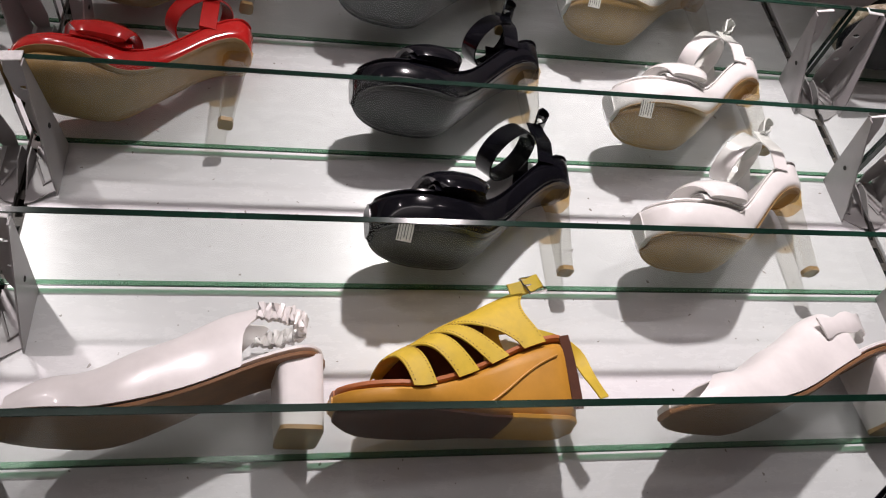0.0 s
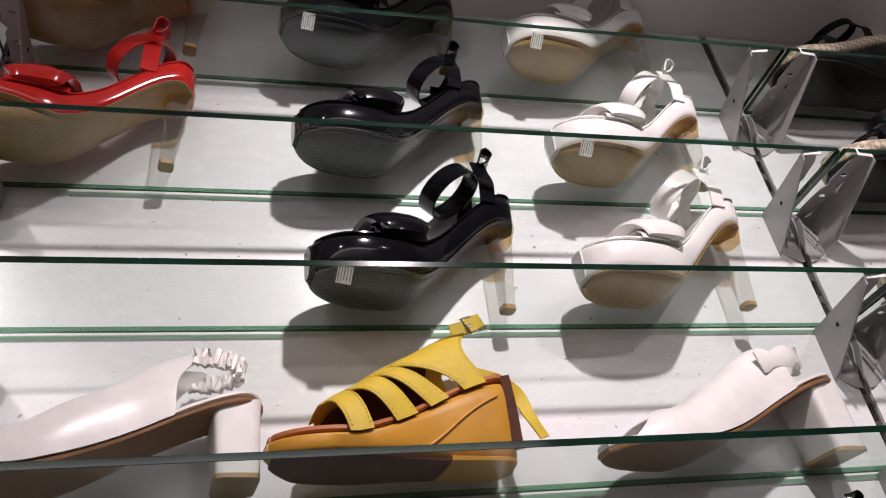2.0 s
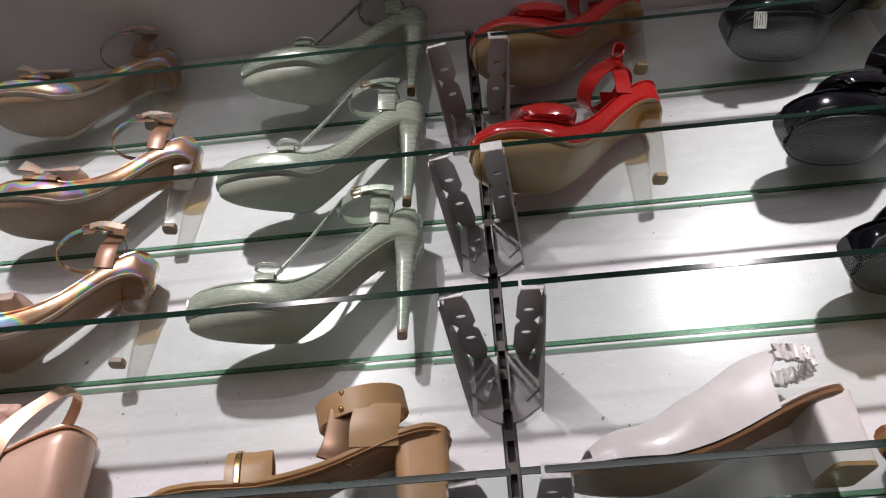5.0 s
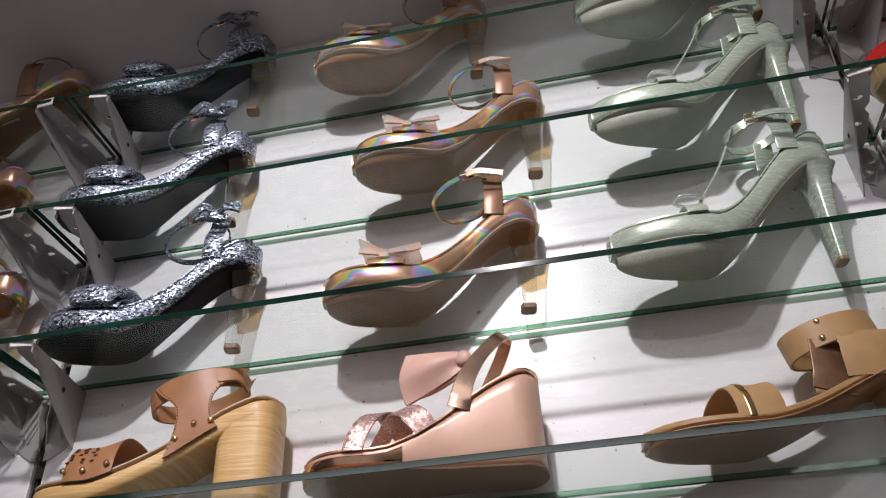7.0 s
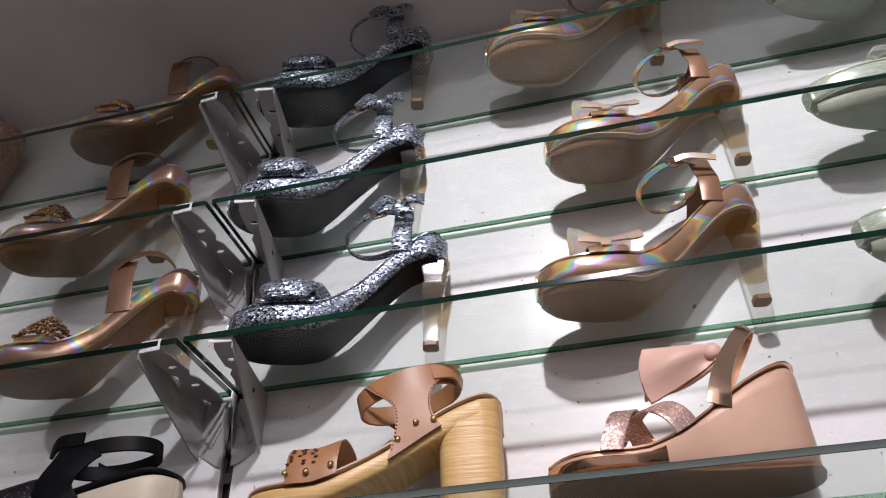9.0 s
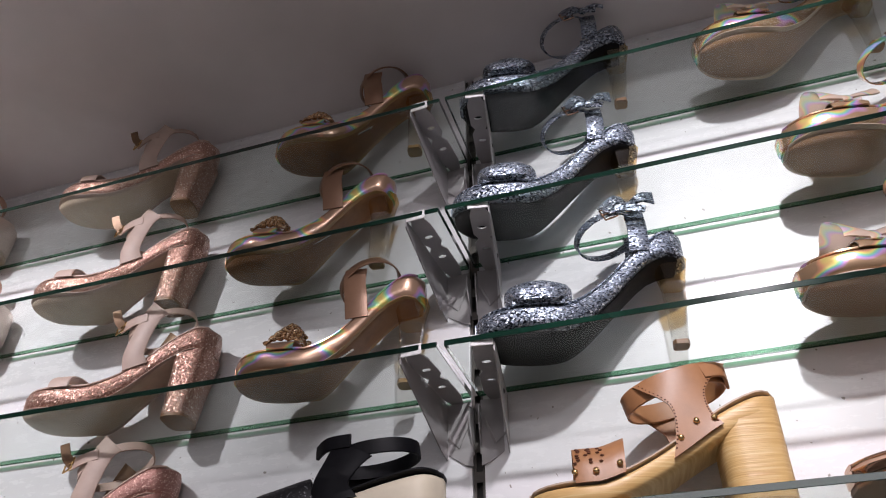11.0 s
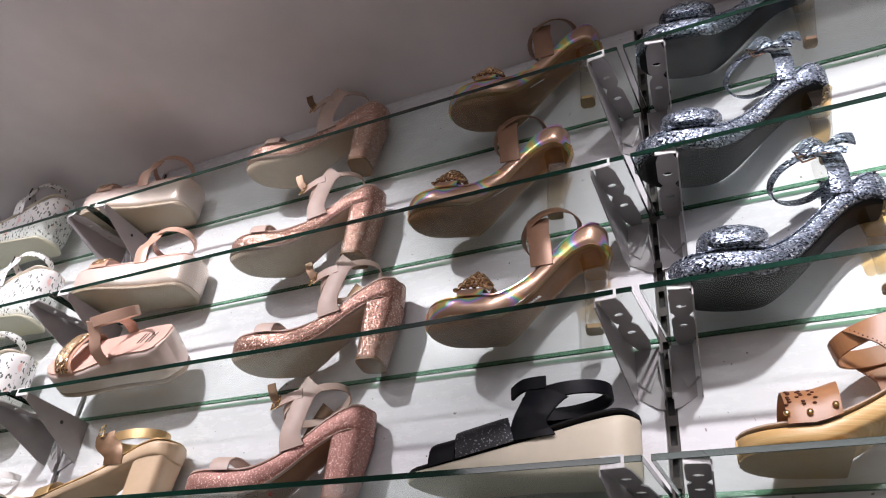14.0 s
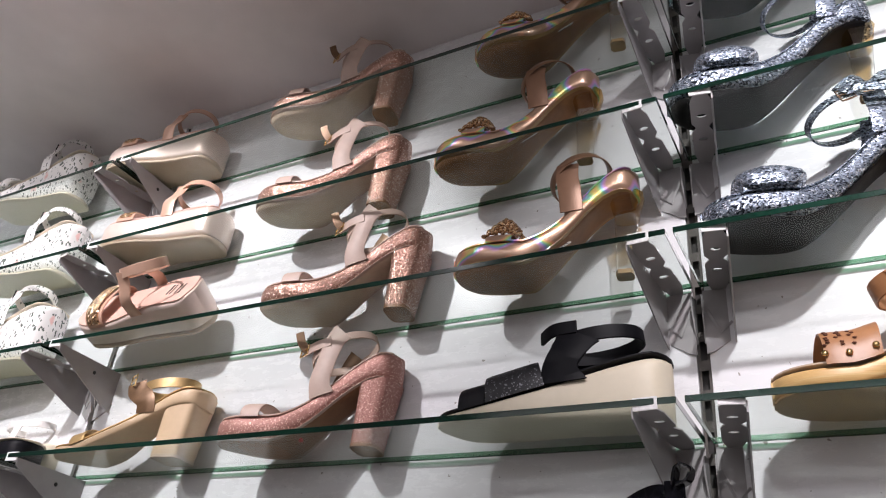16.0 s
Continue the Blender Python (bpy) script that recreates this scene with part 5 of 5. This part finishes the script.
def black_wedge():
    ob = thing("comfort_wedge_sandal", "black leather sandal with studded toe strap on cream wedge", "wedge sandal")
    last = Last(0.238, 0.086, 0.012, 0.062, rise=(0.12, 0.95), toe=0.28, waist=0.80, heel=0.80)
    part("cream_wedge", last.body(lambda u: 0.0005 + 0.004 * max(0, 1 - u / 0.1), lambda u: last.bed(u) - 0.001, 0.0, 0.93, soft=6), CREAM, ob, "matt cream foam wedge")
    part("insole", last.body(lambda u: last.bed(u) - 0.0012, lambda u: last.bed(u) + 0.003, 0.0006, soft=4), BLACKLEATHER, ob)
    part("toe_band", last.patch(lambda s: 0.12 + 0.02 * s, lambda s: 0.25 + 0.01 * s, const(0.032), 1.03), BLACKLEATHER, ob)
    part("studded_strap", last.patch(lambda s: 0.19 + 0.08 * s, lambda s: 0.37 + 0.14 * s, const(0.039), 1.05), BLACKSTUD, ob, "black strap with small silver studs")
    cx, cz = 0.68 * last.L, last.bed(0.68) + 0.040
    for side in (-1, 1):
        p0 = Vector((0.58 * last.L, side * (last.hw(0.58) + 0.0015), last.bed(0.58) - 0.004))
        pth = spline([p0, p0 + Vector((0.0, side * 0.001, 0.020)), Vector((cx - 0.008, side * 0.0325, cz))], 12)
        part("side_panel", ribbon(pth, [(1, 0, 0.1)] * 13, lambda q: 0.050 - 0.030 * math.sin(q * 2.2) + 0.022 * q, 0.003), BLACKLEATHER, ob)
    part("ankle_band", ankle_ring(cx + 0.004, cz, 0.046, 0.030, 8, 0.015, 0.003), BLACKLEATHER, ob)
    part("fastening_flap", ribbon(spline([(cx - 0.050, -0.016, cz + 0.004), (cx - 0.034, -0.031, cz + 0.006), (cx - 0.010, -0.034, cz + 0.007)], 8), (0, 0, 1), 0.014, 0.0035), BLACKLEATHER, ob)
    part("insole_print", merge(*[box(0.80 * last.L - 0.009, 0.80 * last.L + 0.009, y - 0.001, y + 0.001, last.bed(0.8) + 0.0075, last.bed(0.8) + 0.0078) for y in (-0.006, 0.0, 0.005)]), STICKER, ob, "pale printed bars")
    return place(ob, -1.428, 0.595, 1, 6)


def gold_block():
    ob = thing("block_heel_sandal", "beige block-heel sandal with gold buckled ankle strap", "block heel")
    last = Last(0.225, 0.084, 0.012, 0.092, rise=(0.22, 0.90), toe=0.28, waist=0.64, heel=0.74)
    part("sole_cover", last.body(lambda u: max(0.0005, last.bed(u) - keys((0, 0.01), (0.5, 0.014), (1, 0.024))(u)), last.bed, 0.0, 0.94, soft=5), SANDBEIGE, ob)
    part("insole", last.body(lambda u: last.bed(u) - 0.001, lambda u: last.bed(u) + 0.002, -0.001, soft=4), GOLDLEATHER, ob)
    block_heel(ob, last, lambda u: last.bed(u) - 0.006, SANDBEIGE, BEIGE_SOLE, 0.755, 0.99, 0.84, -0.008, ease=0.8, sq=0.4, deep=0.85)
    part("toe_loop", last.patch(lambda s: 0.17 + 0.05 * s, lambda s: 0.27 + 0.05 * s, const(0.024)), GOLDLEATHER, ob)
    part("toe_rosette", dome(0.20 * last.L, -0.012, last.bed(0.2) + 0.020, 0.010, (-0.4, -0.6, 1), 0.6), GOLDLEATHER, ob)
    cx, cz = 0.66 * last.L, last.bed(0.68) + 0.030
    part("ankle_band", ankle_ring(cx + 0.008, cz, 0.042, 0.028, 6, 0.014), GOLDLEATHER, ob)
    part("quarter", upright(last, 0.645, (cx - 0.034, -0.022, cz + 0.004), 0.028, -1, -0.012), BRONZE, ob, "dark bronze lined quarter")
    part("quarter", upright(last, 0.62, (cx - 0.010, 0.027, cz), 0.030, 1, -0.012), GOLDLEATHER, ob)
    part("buckle", buckle((cx - 0.040, -0.024, cz + 0.006), (0.018, 0.016), (-0.5, -0.8, 0)), GOLD, ob, "gold buckle")
    return place(ob, -2.030, 0.590, 1, 10)


def ballet_flat():
    ob = thing("pump_shoe", "dark navy pump with white lined topline", "shoe")
    last = Last(0.235, 0.080, 0.006, 0.012, rise=(0.3, 0.9), toe=0.30, waist=0.8, heel=0.76)
    part("outsole", last.body(const(0.0004), const(0.006), 0.001, 0.97, soft=4), BLACK_SOLE, ob)
    rim = keys((0, 0.016), (0.3, 0.026), (0.5, 0.020), (1, 0.026))
    part("upper", last.body(const(0.005), lambda u: last.bed(u) + rim(u), 0.0, 1.0, soft=5), BLACKLEATHER, ob)
    part("topline", last.body(lambda u: last.bed(u) + rim(u) - 0.002, lambda u: last.bed(u) + rim(u) + 0.0015, 0.001, 1.0, u0=0.25, soft=3), CREAM, ob, "pale lining along the top")
    return place(ob, -2.355, 0.585, 1, 6)


def strap_sandal():
    ob = thing("strappy_sandal", "white thin-strapped sandal with pale blush insole", "sandal")
    last = Last(0.23, 0.084, 0.014, 0.050, rise=(0.3, 0.9), toe=0.28, waist=0.72, heel=0.74)
    part("sole", last.body(const(0.0005), last.bed, 0.0, 0.94), CREAM, ob)
    part("toe_strap", last.patch(lambda s: 0.2, lambda s: 0.28, const(0.024)), WHITE_SOFT, ob)
    cx, cz = 0.68 * last.L, last.bed(0.68) + 0.040
    part("ankle_band", ankle_ring(cx, cz, 0.040, 0.030, 5, 0.010), WHITE_SOFT, ob)
    for side in (-1, 1):
        part("side_strap", upright(last, 0.66, (cx, side * 0.029, cz), 0.013, side), WHITE_SOFT, ob)
    return place(ob, -2.36, 0.612, 1, 14)


repeat(bow_heel("platform_heel", "glossy red patent platform sandal with bow and clear heel", RED, TAN_SOLE, RED, "red patent heels", False, TAN_SOLE, wrap=0.019, lean=0.98, taper=0.80, ring_u=0.745, strap_u=0.785),
       [(-0.274, 0.588, 3, 10), (-0.262, 0.588, 4, 9)])
repeat(bow_heel("platform_heel", "glossy black patent platform sandal with bow, label and clear heel", BLACK, GREY_SOLE, BLACK, "black patent heels", True, TAN_SOLE),
       [(0.067, 0.590, 2, 11), (0.042, 0.590, 4, 9)])
repeat(bow_heel("platform_heel", "glossy black patent platform sandal with bow and clear heel", BLACK, GREY_SOLE, BLACK, "black patent heels", False, TAN_SOLE, ring_u=0.755, strap_u=0.81),
       [(0.056, 0.590, 3, 9)])
repeat(bow_heel("platform_heel", "white patent platform sandal with bow, label and tan sole", WHITE, TAN_SOLE, WHITE, "white patent heels", True, TAN_SOLE),
       [(0.342, 0.590, 3, 9), (0.318, 0.590, 4, 9)])
repeat(bow_heel("platform_heel", "white patent platform sandal with bow, tan sole and clear heel", WHITE, TAN_SOLE, WHITE, "white patent heels", False, TAN_SOLE),
       [(0.338, 0.590, 2, 9)])
repeat(foil_heel("platform_heel", "gold holographic platform sandal with bow, buckle and clear heel", GOLD_FOIL, BRONZE_SOLE, GOLD_FOIL, "gold holographic heels", "bow", BROWN_SOLE, GOLD_FOIL, welt=BEIGE_SOLE),
       [(-0.840, 0.590, 2, 11), (-0.815, 0.590, 3, 11), (-0.869, 0.590, 4, 11)])
repeat(stiletto("mint stilettos"), [(-0.560, 0.588, 2, 9), (-0.553, 0.588, 3, 9), (-0.545, 0.588, 4, 8)])
repeat(foil_heel("platform_heel", "silver-blue glitter platform sandal with bow and clear heel", SILVER_GLITTER, BLACK_SOLE, SILVER_GLITTER, "silver glitter heels", "puff", BROWN_SOLE, SILVER_GLITTER, band=0.011),
       [(-1.147, 0.588, 2, 11), (-1.172, 0.588, 3, 11), (-1.160, 0.588, 4, 10)])
repeat(foil_heel("platform_heel", "copper holographic sandal with rhinestone toe and clear heel", AMBER_FOIL, BROWN_SOLE, AMBER_FOIL, "copper holographic heels", JEWEL, TAN_SOLE, AMBER_FOIL, size=(0.212, 0.084), high=0.128, closed_strap=True, welt=TAN_SOLE, barcode=True),
       [(-1.425, 0.590, 2, 9), (-1.470, 0.590, 3, 9), (-1.425, 0.590, 4, 9)])
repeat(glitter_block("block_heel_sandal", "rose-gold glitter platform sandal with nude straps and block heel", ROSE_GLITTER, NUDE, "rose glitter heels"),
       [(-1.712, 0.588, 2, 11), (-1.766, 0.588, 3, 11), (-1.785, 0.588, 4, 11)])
repeat(flatform(), [(-2.100, 0.592, 3, 9), (-2.165, 0.592, 4, 9)])
tilted = flatform("flatform_sandal")
tagged(tilted, "rose-gold flatform sandal leaning over, blush stamped insole showing")
tilted.matrix_basis = pose(-2.075, 0.616, SHELF[2] + 0.0402, 62, 0, 4)
repeat(floral_wedge("floral wedges"), [(-2.450, 0.590, 3, 6), (-2.500, 0.590, 4, 6), (-2.430, 0.590, 2, 6)])
repeat(espadrille("black espadrilles"), [(0.712, 0.592, 2, 6), (0.712, 0.592, 3, 6), (0.705, 0.592, 4, 6)])
mule("white leather slingback mule with gathered strap and square heel", -0.222, 0.588, 8, 0.252, 0.070, True)
mule("white leather peep-toe mule with peeling back strap and square heel", 0.318, 0.592, 8, 0.280, 0.078, False)
yellow_wedge()
brown_block()
pink_wedge()
clog_sandal()
black_wedge()
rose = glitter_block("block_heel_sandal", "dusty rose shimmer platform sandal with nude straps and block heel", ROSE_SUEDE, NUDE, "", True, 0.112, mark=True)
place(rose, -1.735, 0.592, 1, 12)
gold_block()
ballet_flat()
strap_sandal()
repeat(bow_heel("platform_heel", "black patent platform sandal on the lowest glass shelf", BLACK, GREY_SOLE, BLACK, "", False, TAN_SOLE), [(0.36, 0.600, 0, 9), (-1.385, 0.600, 0, 9)])
